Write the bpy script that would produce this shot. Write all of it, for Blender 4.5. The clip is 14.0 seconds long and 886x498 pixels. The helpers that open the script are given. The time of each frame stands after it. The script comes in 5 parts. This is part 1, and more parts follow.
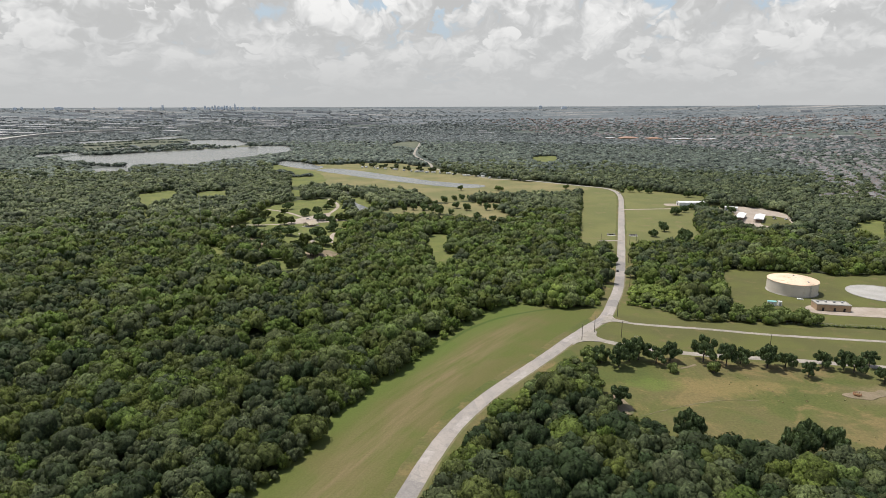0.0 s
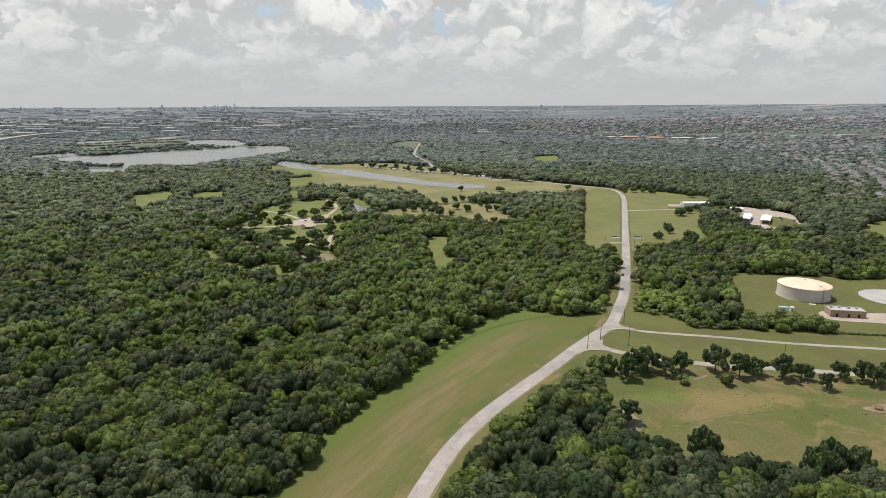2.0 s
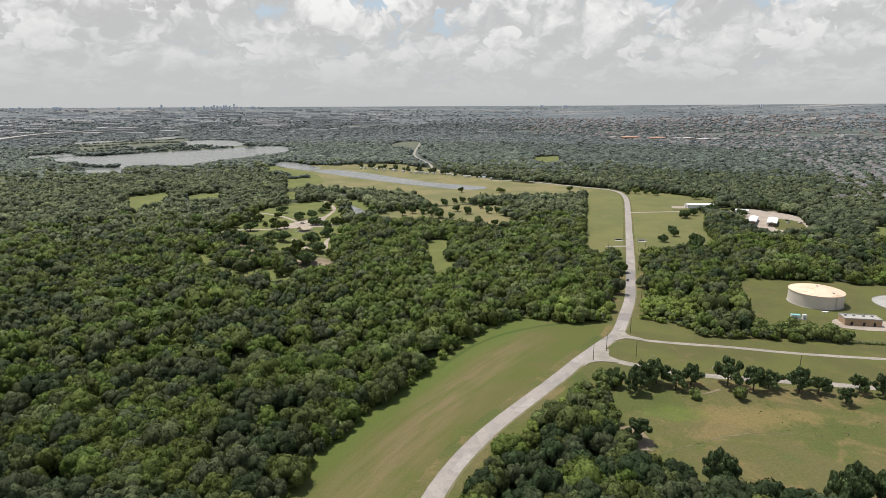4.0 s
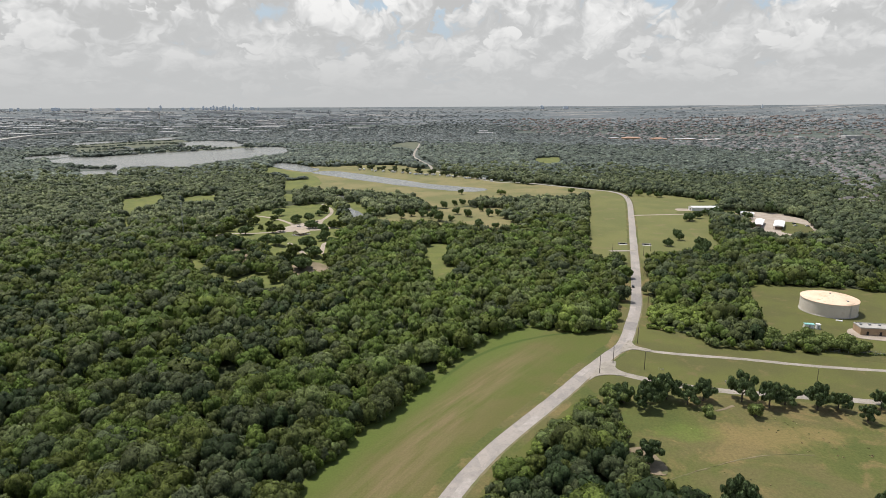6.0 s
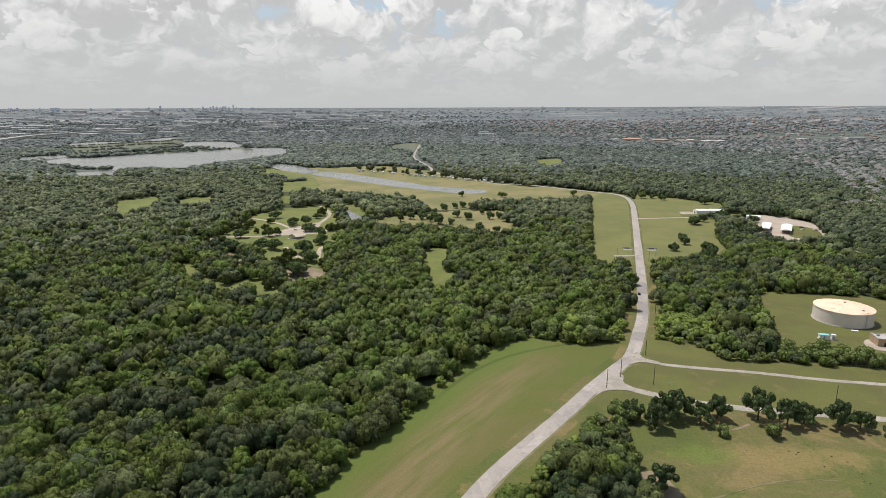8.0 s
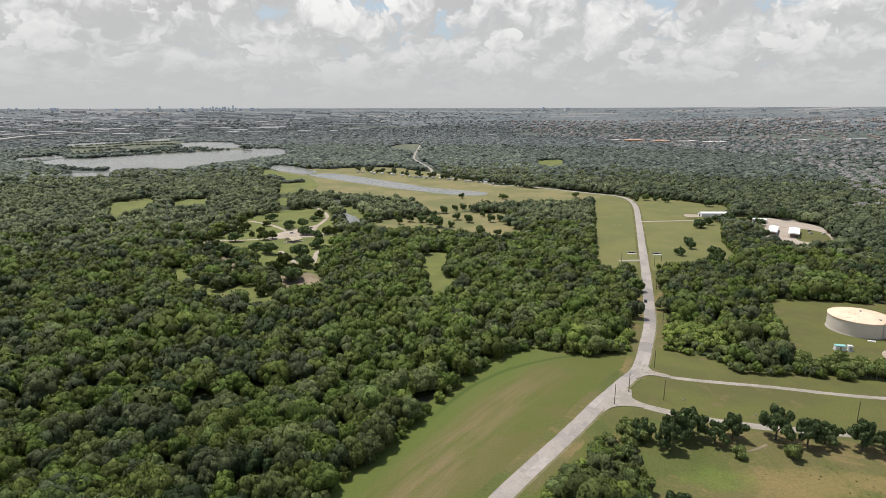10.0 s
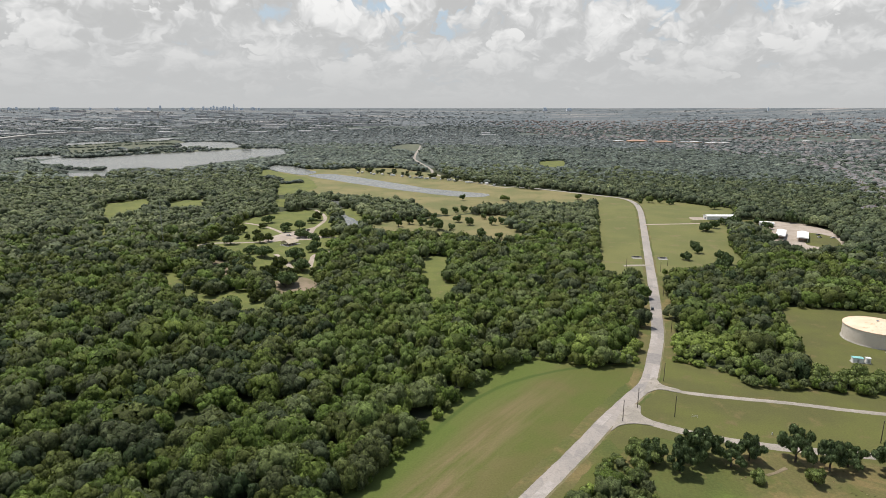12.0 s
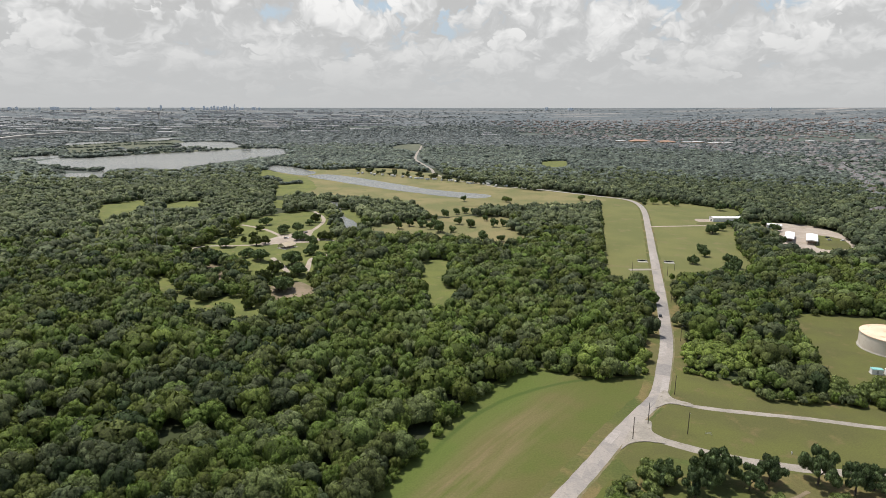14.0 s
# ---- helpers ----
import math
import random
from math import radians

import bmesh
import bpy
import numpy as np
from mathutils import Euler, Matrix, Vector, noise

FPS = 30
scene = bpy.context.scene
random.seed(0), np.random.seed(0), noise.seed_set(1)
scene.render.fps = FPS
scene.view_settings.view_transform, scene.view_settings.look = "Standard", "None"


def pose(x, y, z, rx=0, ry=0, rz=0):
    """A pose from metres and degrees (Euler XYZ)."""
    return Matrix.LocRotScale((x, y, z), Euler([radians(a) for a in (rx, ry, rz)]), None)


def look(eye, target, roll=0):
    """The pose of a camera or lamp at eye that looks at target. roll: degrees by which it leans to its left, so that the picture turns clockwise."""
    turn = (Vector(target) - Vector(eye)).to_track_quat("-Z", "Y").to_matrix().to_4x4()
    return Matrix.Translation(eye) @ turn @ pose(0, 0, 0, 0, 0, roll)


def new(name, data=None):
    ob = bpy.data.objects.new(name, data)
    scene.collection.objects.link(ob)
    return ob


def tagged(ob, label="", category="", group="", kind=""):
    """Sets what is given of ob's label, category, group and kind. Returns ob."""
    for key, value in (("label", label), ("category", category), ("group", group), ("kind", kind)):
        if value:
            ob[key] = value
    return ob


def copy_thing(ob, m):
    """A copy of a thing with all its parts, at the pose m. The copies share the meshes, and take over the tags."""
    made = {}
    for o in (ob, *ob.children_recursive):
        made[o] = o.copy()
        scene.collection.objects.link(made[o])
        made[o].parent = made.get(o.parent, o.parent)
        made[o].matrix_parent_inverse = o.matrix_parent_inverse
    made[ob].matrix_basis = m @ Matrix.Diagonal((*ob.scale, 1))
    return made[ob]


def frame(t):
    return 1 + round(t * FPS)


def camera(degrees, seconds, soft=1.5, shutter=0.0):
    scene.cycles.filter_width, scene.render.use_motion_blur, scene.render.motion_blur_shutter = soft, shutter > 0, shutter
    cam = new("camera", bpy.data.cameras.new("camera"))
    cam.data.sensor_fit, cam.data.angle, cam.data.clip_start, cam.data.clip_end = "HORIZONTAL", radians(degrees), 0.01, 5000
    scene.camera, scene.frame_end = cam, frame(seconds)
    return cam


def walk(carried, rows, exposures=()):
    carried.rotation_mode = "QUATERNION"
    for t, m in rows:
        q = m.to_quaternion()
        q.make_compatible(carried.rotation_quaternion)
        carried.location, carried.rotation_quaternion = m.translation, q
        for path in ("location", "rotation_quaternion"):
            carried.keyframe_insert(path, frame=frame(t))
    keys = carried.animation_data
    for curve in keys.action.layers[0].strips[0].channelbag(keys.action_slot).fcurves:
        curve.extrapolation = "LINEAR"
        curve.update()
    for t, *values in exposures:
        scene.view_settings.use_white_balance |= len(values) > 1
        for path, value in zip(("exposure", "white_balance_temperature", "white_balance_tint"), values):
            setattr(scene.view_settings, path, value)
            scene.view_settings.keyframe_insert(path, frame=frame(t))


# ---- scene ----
cam = camera(71.4, 14.0, soft=0.75)
PATH = [
    (0, (-0.023, 0.529, 119.634), (-0.087, 2.478, 119.19), 0.4),
    (0.5, (-0.075, 3.873, 119.645), (-0.14, 5.822, 119.2), 0.3),
    (1, (-0.107, 7.212, 119.655), (-0.172, 9.161, 119.21), 0.4),
    (1.5, (-0.097, 10.564, 119.66), (-0.162, 12.513, 119.215), 0.3),
    (2, (-0.06, 13.968, 119.676), (-0.126, 15.917, 119.23), 0.3),
    (2.5, (-0.031, 17.438, 119.693), (-0.097, 19.387, 119.248), 0.3),
    (3, (-0.004, 20.946, 119.71), (-0.07, 22.895, 119.264), 0.3),
    (5.5, (0.038, 38.789, 119.92), (-0.03, 40.738, 119.475), 0.3),
    (6, (0.019, 42.345, 119.95), (-0.048, 44.294, 119.506), 0.3),
    (6.5, (-0.014, 45.903, 119.985), (-0.082, 47.852, 119.541), 0.3),
    (7, (-0.046, 49.456, 120.017), (-0.114, 51.405, 119.573), 0.4),
    (7.5, (-0.066, 53.06, 120.055), (-0.134, 55.009, 119.612), 0.4),
    (8, (-0.073, 56.692, 120.081), (-0.141, 58.642, 119.639), 0.4),
    (10.5, (0.073, 74.887, 120.023), (0.003, 76.836, 119.583), 0.5),
    (11, (0.165, 78.491, 120.031), (0.094, 80.44, 119.59), 0.6),
    (11.5, (0.251, 82.042, 120.047), (0.179, 83.992, 119.606), 0.6),
    (12, (0.266, 85.531, 120.064), (0.194, 87.481, 119.624), 0.6),
    (12.5, (0.218, 88.917, 120.071), (0.145, 90.866, 119.63), 0.6),
    (13, (0.157, 92.258, 120.083), (0.083, 94.207, 119.642), 0.6),
    (13.5, (0.167, 95.609, 120.098), (0.092, 97.558, 119.658), 0.6),
    (14, (0.21, 98.975, 120.114), (0.134, 100.925, 119.673), 0.6),
]
walk(cam, [(t, look(eye, target, roll)) for t, eye, target, roll in PATH])

# ---- light ----
SUN_AZ, SUN_EL = radians(-50), radians(67)      # from ahead and left, high summer sun
sun = new("sun", bpy.data.lights.new("sun", "SUN"))
sun.data.energy, sun.data.angle, sun.data.color = 4.8, radians(0.6), (1.0, 0.95, 0.87)
sun_way = Vector((math.sin(SUN_AZ) * math.cos(SUN_EL), math.cos(SUN_AZ) * math.cos(SUN_EL), math.sin(SUN_EL)))
sun.rotation_euler = sun_way.to_track_quat("Z", "Y").to_euler()
scene.view_settings.exposure = 0.0


class Tree:
    """Small helper to write node trees."""

    def __init__(self, tree):
        self.t = tree

    def add(self, kind, ins=(), **props):
        n = self.t.nodes.new("ShaderNode" + kind)
        for k, v in props.items():
            if k == "operation": n.operation = v
            elif k == "data_type": n.data_type = v
            elif k == "blend_type": n.blend_type = v
            elif k == "attribute_name": n.attribute_name = v
            elif k == "noise_dimensions": n.noise_dimensions = v
            elif k == "voronoi_dimensions": n.voronoi_dimensions = v
            elif k == "sky_type": n.sky_type = v
            elif k == "use_clamp": n.use_clamp = v
            elif k == "interpolation_type": n.interpolation_type = v
            elif k == "feature": n.feature = v
        for key, v in (ins.items() if isinstance(ins, dict) else enumerate(ins)):
            self.put(n.inputs[key], v)
        return n

    def put(self, socket, v):
        if isinstance(v, bpy.types.Node):
            v = v.outputs[0]
        if isinstance(v, bpy.types.NodeSocket):
            self.t.links.new(v, socket)
        elif v is not None:
            socket.default_value = v

    def math(self, op, a, b=None, c=None, clamp=False):
        return self.add("Math", [a, b, c], operation=op, use_clamp=clamp).outputs[0]

    def vec(self, op, a, b=None):
        return self.add("VectorMath", [a, b], operation=op).outputs[0]

    def noise(self, where, scale, detail=4.0, rough=0.55, distort=0.0):
        return self.add("TexNoise", {"Vector": where, "Scale": scale, "Detail": detail, "Roughness": rough, "Distortion": distort}).outputs[0]

    def step(self, v, lo, hi, a=0.0, b=1.0):
        return self.add("MapRange", {"Value": v, "From Min": lo, "From Max": hi, "To Min": a, "To Max": b}, interpolation_type="SMOOTHSTEP").outputs[0]

    def mix(self, f, a, b, blend="MIX"):
        n = self.add("Mix", data_type="RGBA", blend_type=blend)
        self.put(n.inputs[0], f)
        self.put(n.inputs[6], (*a, 1) if isinstance(a, tuple) else a)
        self.put(n.inputs[7], (*b, 1) if isinstance(b, tuple) else b)
        return n.outputs[2]

    def ramp(self, f, stops):
        n = self.add("ValToRGB", [f])
        r = n.color_ramp
        while len(r.elements) < len(stops):
            r.elements.new(0.5)
        for e, (p, c) in zip(r.elements, stops):
            e.position, e.color = p, (*c, 1)
        return n.outputs[0]


# ---- sky: clear blue above with cumulus that close up towards the horizon, and pale haze over it ----
world = bpy.data.worlds.new("sky")
scene.world = world
world.use_nodes = True
wt = Tree(world.node_tree)
back = world.node_tree.nodes["Background"]
blue = wt.add("TexSky", sky_type="NISHITA")
blue.sun_disc, blue.sun_elevation, blue.sun_rotation = False, SUN_EL, SUN_AZ
blue.dust_density, blue.air_density = 2.0, 1.2
where = wt.add("TexCoord").outputs["Generated"]
sep = wt.add("SeparateXYZ", [where])
az = wt.math("ARCTAN2", sep.outputs[0], sep.outputs[1])
el = wt.math("MAXIMUM", sep.outputs[2], 0.0)
row = wt.math("LOGARITHM", wt.math("ADD", el, 0.07), 2.718)


def cloud_layer(under, u, v, shift, need, grey, soft, strength):
    """One sheet of cumulus over what is under it: rounded heads, bright on top, grey below."""
    p = wt.add("CombineXYZ", [wt.math("MULTIPLY_ADD", az, u, shift), wt.math("MULTIPLY_ADD", row, v, shift * 0.7), 0.0]).outputs[0]
    bend = wt.vec("MULTIPLY", wt.add("TexNoise", {"Vector": p, "Scale": 2.6, "Detail": 3.0}, noise_dimensions="2D").outputs["Color"], (0.42, 0.42, 0.0))

    def density(du, dv):
        q = wt.vec("ADD", p, (du, dv, 0.0))
        bent = wt.vec("ADD", q, bend)
        n = wt.add("TexNoise", {"Vector": q, "Scale": 0.8, "Detail": 3.0, "Roughness": 0.55}, noise_dimensions="2D").outputs[0]
        for scale, k in ((1.7, 0.24), (3.9, 0.17), (8.5, 0.11), (18.0, 0.06)):
            d = wt.add("TexVoronoi", {"Vector": bent, "Scale": scale}, voronoi_dimensions="2D").outputs["Distance"]
            n = wt.math("MULTIPLY_ADD", wt.math("SUBTRACT", 0.42, d), k, n)
        return n

    here, high = density(0, 0), density(-0.08, 0.24)
    alpha = wt.step(wt.math("SUBTRACT", here, need), 0.0, soft)
    lit = wt.math("MULTIPLY", wt.math("SUBTRACT", here, high), 2.9)
    lit = wt.math("MULTIPLY_ADD", lit, strength, 0.40, clamp=True)
    body = wt.ramp(lit, [(0.0, tuple(c * 0.93 for c in grey)), (0.30, grey), (0.55, (0.74, 0.742, 0.74)), (0.95, (0.94, 0.935, 0.925))])
    return wt.mix(alpha, under, body)


clear = wt.mix(1.0, blue.outputs[0], (0.125, 0.125, 0.125), "MULTIPLY")
clear = wt.mix(wt.step(el, 0.05, 0.6, 0.85, 0.0), clear, (0.50, 0.62, 0.74))
# cover: nearly closed low down, broken overhead
open_up = wt.step(el, 0.16, 0.75, 0.0, 0.30)
sky = cloud_layer(clear, 8.0, 1.95, 2.3, wt.math("ADD", open_up, wt.step(el, 0.10, 0.16, 0.16, 0.33)), (0.60, 0.605, 0.605), 0.16, 0.8)
sky = cloud_layer(sky, 6.2, 1.5, 13.1, wt.math("ADD", open_up, wt.step(el, 0.04, 0.12, 0.60, 0.43)), (0.585, 0.588, 0.585), 0.05, 1.05)
sky = wt.mix(wt.step(el, -0.01, 0.19, 1.0, 0.0), sky, (0.55, 0.558, 0.56))
wt.put(back.inputs[0], sky)
back.inputs[1].default_value = 1.0
world.cycles.sampling_method, world.cycles.sample_map_resolution = "MANUAL", 256

# ---- materials ----


def material(name):
    m = bpy.data.materials.new(name)
    m.use_nodes = True
    t = Tree(m.node_tree)
    p = m.node_tree.nodes["Principled BSDF"]
    return m, t, p


def bumpy(t, p, height, strength, dist):
    b = t.add("Bump", {"Height": height, "Strength": strength, "Distance": dist})
    t.put(p.inputs["Normal"], b.outputs[0])


def surface(name, light, dark, scale=0.3, fine=4.0, rough=0.85, bump=0.3, dist=0.05, metal=0.0, local=False, stain=None, grain=0.6):
    """Two-scale mottled surface: patches of scale and fine grain; stain: a third colour in blotches."""
    m, t, p = material(name)
    w = t.add("TexCoord").outputs["Object"] if local else t.add("NewGeometry").outputs["Position"]
    a, b = t.noise(w, scale, 3), t.noise(w, fine, 3, 0.65)
    c = t.mix(t.step(a, 0.35, 0.65), dark, light)
    if stain:
        c = t.mix(t.step(t.noise(w, scale * 2.7, 4, 0.65), 0.55, 0.68), c, stain)
    c = t.mix(grain, c, t.ramp(b, [(0.25, (0.35, 0.35, 0.35)), (0.75, (0.65, 0.65, 0.65))]), "OVERLAY")
    t.put(p.inputs["Base Color"], c)
    t.put(p.inputs["Roughness"], rough)
    t.put(p.inputs["Metallic"], metal)
    t.put(p.inputs["Specular IOR Level"], 0.3)
    bumpy(t, p, b, bump, dist)
    return m


def leafage(name, stops, grain=1.2, shine=0.1):
    """Leaves: colour by tree (attribute tint), by clump and by sprig."""
    m, t, p = material(name)
    w = t.add("NewGeometry")
    tint = t.add("Attribute", attribute_name="tint").outputs["Fac"]
    sprig = w.outputs["Random Per Island"]
    col = t.ramp(tint, stops)
    g, g2 = t.noise(w.outputs["Position"], grain, 0, 0.6), t.noise(w.outputs["Position"], grain * 2.6, 2, 0.75)
    k = t.math("MULTIPLY", t.step(g, 0.3, 0.7, 0.72, 1.28), t.math("MULTIPLY_ADD", sprig, 0.8, 0.6))
    k = t.math("MULTIPLY", k, t.step(g2, 0.3, 0.7, 0.62, 1.38))
    col = t.mix(1.0, col, t.add("CombineColor", [k, k, k]).outputs[0], "MULTIPLY")
    t.put(p.inputs["Base Color"], col)
    p.inputs["Roughness"].default_value = 0.6
    p.inputs["Specular IOR Level"].default_value = shine
    bumpy(t, p, g2, 0.8, 0.4)
    thin = t.add("BsdfTranslucent", {"Color": t.mix(1.0, col, (1.1, 1.15, 0.5), "MULTIPLY")})
    out = m.node_tree.nodes["Material Output"]
    t.put(out.inputs["Surface"], t.add("MixShader", [0.16, p.outputs[0], thin.outputs[0]]).outputs[0])
    return m


GREENS = [(0.0, (0.031, 0.048, 0.019)), (0.2, (0.068, 0.082, 0.040)), (0.4, (0.077, 0.094, 0.022)), (0.6, (0.079, 0.118, 0.024)), (0.8, (0.096, 0.117, 0.049)), (1.0, (0.126, 0.165, 0.037))]
ELM = leafage("elm_leaves", GREENS)
OAK = leafage("oak_leaves", [(0.0, (0.054, 0.078, 0.040)), (0.6, (0.108, 0.148, 0.058)), (1.0, (0.162, 0.212, 0.075))])
# the farther the wood, the greyer and bluer its leaf colour, standing in for haze
MID_HAZED = leafage("mid_wood_leaves_hazed", [(0.0, (0.055, 0.071, 0.039)), (0.4, (0.088, 0.105, 0.052)), (0.8, (0.117, 0.136, 0.063)), (1.0, (0.154, 0.169, 0.086))], 0.5)
FAR_HAZED = leafage("far_wood_leaves_hazed", [(0.0, (0.076, 0.092, 0.078)), (0.4, (0.098, 0.118, 0.094)), (0.8, (0.124, 0.146, 0.108)), (1.0, (0.156, 0.174, 0.128))], 0.2)
BELT_HAZED = leafage("belt_leaves_hazed", [(0.0, (0.107, 0.123, 0.119)), (0.5, (0.136, 0.153, 0.147)), (1.0, (0.176, 0.188, 0.179))], 0.12)
HAZY = leafage("skyline_leaves_hazed", [(0.0, (0.166, 0.192, 0.202)), (0.5, (0.188, 0.212, 0.219)), (1.0, (0.221, 0.239, 0.239))], 0.1)
WILLOW = leafage("willow_leaves", [(0.0, (0.122, 0.162, 0.046)), (1.0, (0.196, 0.236, 0.086))])
WEED = leafage("dry_weeds", [(0.0, (0.095, 0.110, 0.040)), (0.5, (0.145, 0.128, 0.058)), (1.0, (0.200, 0.150, 0.085))], 2.0)
BARK = surface("bark", (0.12, 0.10, 0.08), (0.06, 0.05, 0.04), 1.0, 8.0, 0.95, 0.6, 0.05, local=True)

FIELD = surface("field_grass", (0.132, 0.132, 0.044), (0.107, 0.114, 0.037), 0.02, 1.0, 0.95, 0.4, 0.1, stain=(0.145, 0.128, 0.055))
LITTER = surface("woodland_floor", (0.040, 0.051, 0.018), (0.030, 0.035, 0.016), 0.05, 0.9, 0.95, 0.5, 0.2)
GRASS = surface("mown_grass", (0.095, 0.100, 0.026), (0.081, 0.081, 0.026), 0.035, 1.5, 0.95, 0.4, 0.1, stain=(0.116, 0.098, 0.039))
DRY = surface("dry_grass", (0.186, 0.160, 0.072), (0.126, 0.128, 0.050), 0.02, 1.0, 0.95, 0.4, 0.1, stain=(0.110, 0.122, 0.042))
ROUGH_GRASS, t, p = material("pasture_grass")
w = t.add("NewGeometry").outputs["Position"]
a, b, fine = t.noise(w, 0.022, 5, 0.6, 0.4), t.noise(t.vec("ADD", w, (310.0, 40.0, 0.0)), 0.05, 6, 0.65, 0.6), t.noise(w, 0.9, 5, 0.7)
col = t.ramp(a, [(0.32, (0.069, 0.084, 0.024)), (0.46, (0.086, 0.095, 0.028)), (0.56, (0.109, 0.099, 0.040)), (0.70, (0.090, 0.097, 0.030))])
col = t.mix(t.step(b, 0.50, 0.63, 0.0, 0.85), col, (0.163, 0.125, 0.055))
col = t.mix(t.step(b, 0.30, 0.40, 0.5, 0.0), col, (0.066, 0.097, 0.026))
for spot, reach, strong, tone in (((117.0, 0.0, 0.0), (1 / 30.0, 1 / 10.0), 0.8, (0.176, 0.136, 0.056)), ((86.0, 1.0, 0.0), (1 / 14.0, 1 / 8.0), 0.6, (0.098, 0.134, 0.028)), ((190.0, -6.0, 0.0), (1 / 22.0, 1 / 12.0), 0.7, (0.165, 0.132, 0.070))):
    here = t.vec("MULTIPLY", t.vec("SUBTRACT", w, (spot[0], spot[1] + 258.0, 0.0)), (reach[0], reach[1], 0.0))
    span = t.add("VectorMath", [here], operation="LENGTH").outputs["Value"]
    far_off = t.math("MULTIPLY_ADD", t.math("SUBTRACT", t.noise(w, 0.09, 5, 0.7), 0.5), 2.4, span)
    col = t.mix(t.step(far_off, 0.35, 1.15, strong, 0.0), col, tone)
col = t.mix(0.8, col, t.ramp(fine, [(0.25, (0.34, 0.34, 0.34)), (0.75, (0.66, 0.66, 0.66))]), "OVERLAY")
t.put(p.inputs["Base Color"], col)
p.inputs["Roughness"].default_value = 0.95
p.inputs["Specular IOR Level"].default_value = 0.2
bumpy(t, p, fine, 0.5, 0.15)
GLADE = surface("glade_grass", (0.124, 0.138, 0.036), (0.094, 0.110, 0.030), 0.05, 1.0, 0.95, 0.4, 0.1, stain=(0.152, 0.138, 0.056))
MARSH_GRASS = surface("marsh_grass", (0.112, 0.118, 0.078), (0.078, 0.090, 0.058), 0.03, 0.4, 0.95, 0.4, 0.1, stain=(0.150, 0.140, 0.105))
DIRT = surface("bare_earth", (0.222, 0.174, 0.122), (0.148, 0.122, 0.074), 0.06, 1.5, 0.95, 0.4, 0.1, stain=(0.111, 0.111, 0.052))
DIRT_GRASS = surface("worn_shoulder", (0.176, 0.145, 0.088), (0.114, 0.114, 0.048), 0.12, 1.5, 0.95, 0.4, 0.1)
ROAD, t, p = material("worn_asphalt")
w = t.add("NewGeometry").outputs["Position"]
cell = t.add("TexVoronoi", {"Vector": t.vec("MULTIPLY", w, (0.264, 0.088, 0.000)), "Scale": 1.0, "Randomness": 1.0}).outputs["Color"]
patch = t.add("SeparateColor", [cell]).outputs[0]
fine = t.noise(w, 1.3, 6, 0.7)
col = t.ramp(patch, [(0.0, (0.220, 0.202, 0.187)), (0.25, (0.251, 0.229, 0.208)), (0.6, (0.277, 0.249, 0.224)), (1.0, (0.304, 0.270, 0.240))])
col = t.mix(t.step(t.noise(w, 0.15, 5, 0.6), 0.45, 0.65), col, (0.286, 0.255, 0.227))
crack = t.add("TexVoronoi", {"Vector": t.vec("ADD", w, t.vec("MULTIPLY", t.add("TexNoise", {"Vector": w, "Scale": 0.6}).outputs["Color"], (3.0, 3.0, 0.0))), "Scale": 0.28}, feature="DISTANCE_TO_EDGE").outputs["Distance"]
col = t.mix(t.step(crack, 0.0, 0.05, 0.28, 0.0), col, (0.132, 0.123, 0.114))
col = t.mix(0.6, col, t.ramp(fine, [(0.25, (0.38, 0.38, 0.38)), (0.75, (0.62, 0.62, 0.62))]), "OVERLAY")
t.put(p.inputs["Base Color"], col)
p.inputs["Roughness"].default_value = 0.9
bumpy(t, p, fine, 0.3, 0.02)
PATCH_DARK = surface("grey_asphalt_patch", (0.232, 0.214, 0.200), (0.200, 0.186, 0.175), 0.4, 2.0, 0.92, 0.3, 0.02)
PATCH_PALE = surface("pale_asphalt_patch", (0.335, 0.305, 0.280), (0.290, 0.262, 0.240), 0.4, 2.0, 0.92, 0.3, 0.02)
LANE = surface("chip_seal", (0.299, 0.268, 0.233), (0.238, 0.216, 0.185), 0.15, 1.5, 0.92, 0.3, 0.02, stain=(0.194, 0.176, 0.132))
GRAVEL = surface("pale_gravel", (0.348, 0.299, 0.251), (0.291, 0.243, 0.198), 0.08, 2.5, 0.95, 0.5, 0.03, stain=(0.243, 0.210, 0.154))
CONCRETE = surface("concrete", (0.370, 0.352, 0.326), (0.299, 0.290, 0.264), 0.2, 4.0, 0.9, 0.2, 0.01)
STONE = surface("pale_stone_chips", (0.352, 0.339, 0.317), (0.299, 0.290, 0.268), 0.1, 5.0, 0.95, 0.5, 0.03)
TANK_WALL = surface("cream_painted_steel", (0.595, 0.544, 0.477), (0.545, 0.489, 0.426), 0.15, 1.5, 0.6, 0.05, 0.01, stain=(0.516, 0.450, 0.375), grain=0.12)
TANK_ROOF = surface("weathered_roof_paint", (0.722, 0.540, 0.403), (0.634, 0.458, 0.326), 0.12, 1.2, 0.6, 0.05, 0.01, stain=(0.546, 0.352, 0.224), grain=0.12)
STEEL = surface("galvanised_steel", (0.370, 0.378, 0.378), (0.299, 0.308, 0.308), 0.5, 5.0, 0.5, 0.1, 0.01, 0.4)
WHITE = surface("white_sheet_metal", (0.704, 0.704, 0.695), (0.616, 0.616, 0.607), 0.2, 2.0, 0.5, 0.1, 0.01)
TAN = surface("tan_block", (0.370, 0.264, 0.167), (0.317, 0.220, 0.141), 0.4, 3.0, 0.9, 0.2, 0.01)
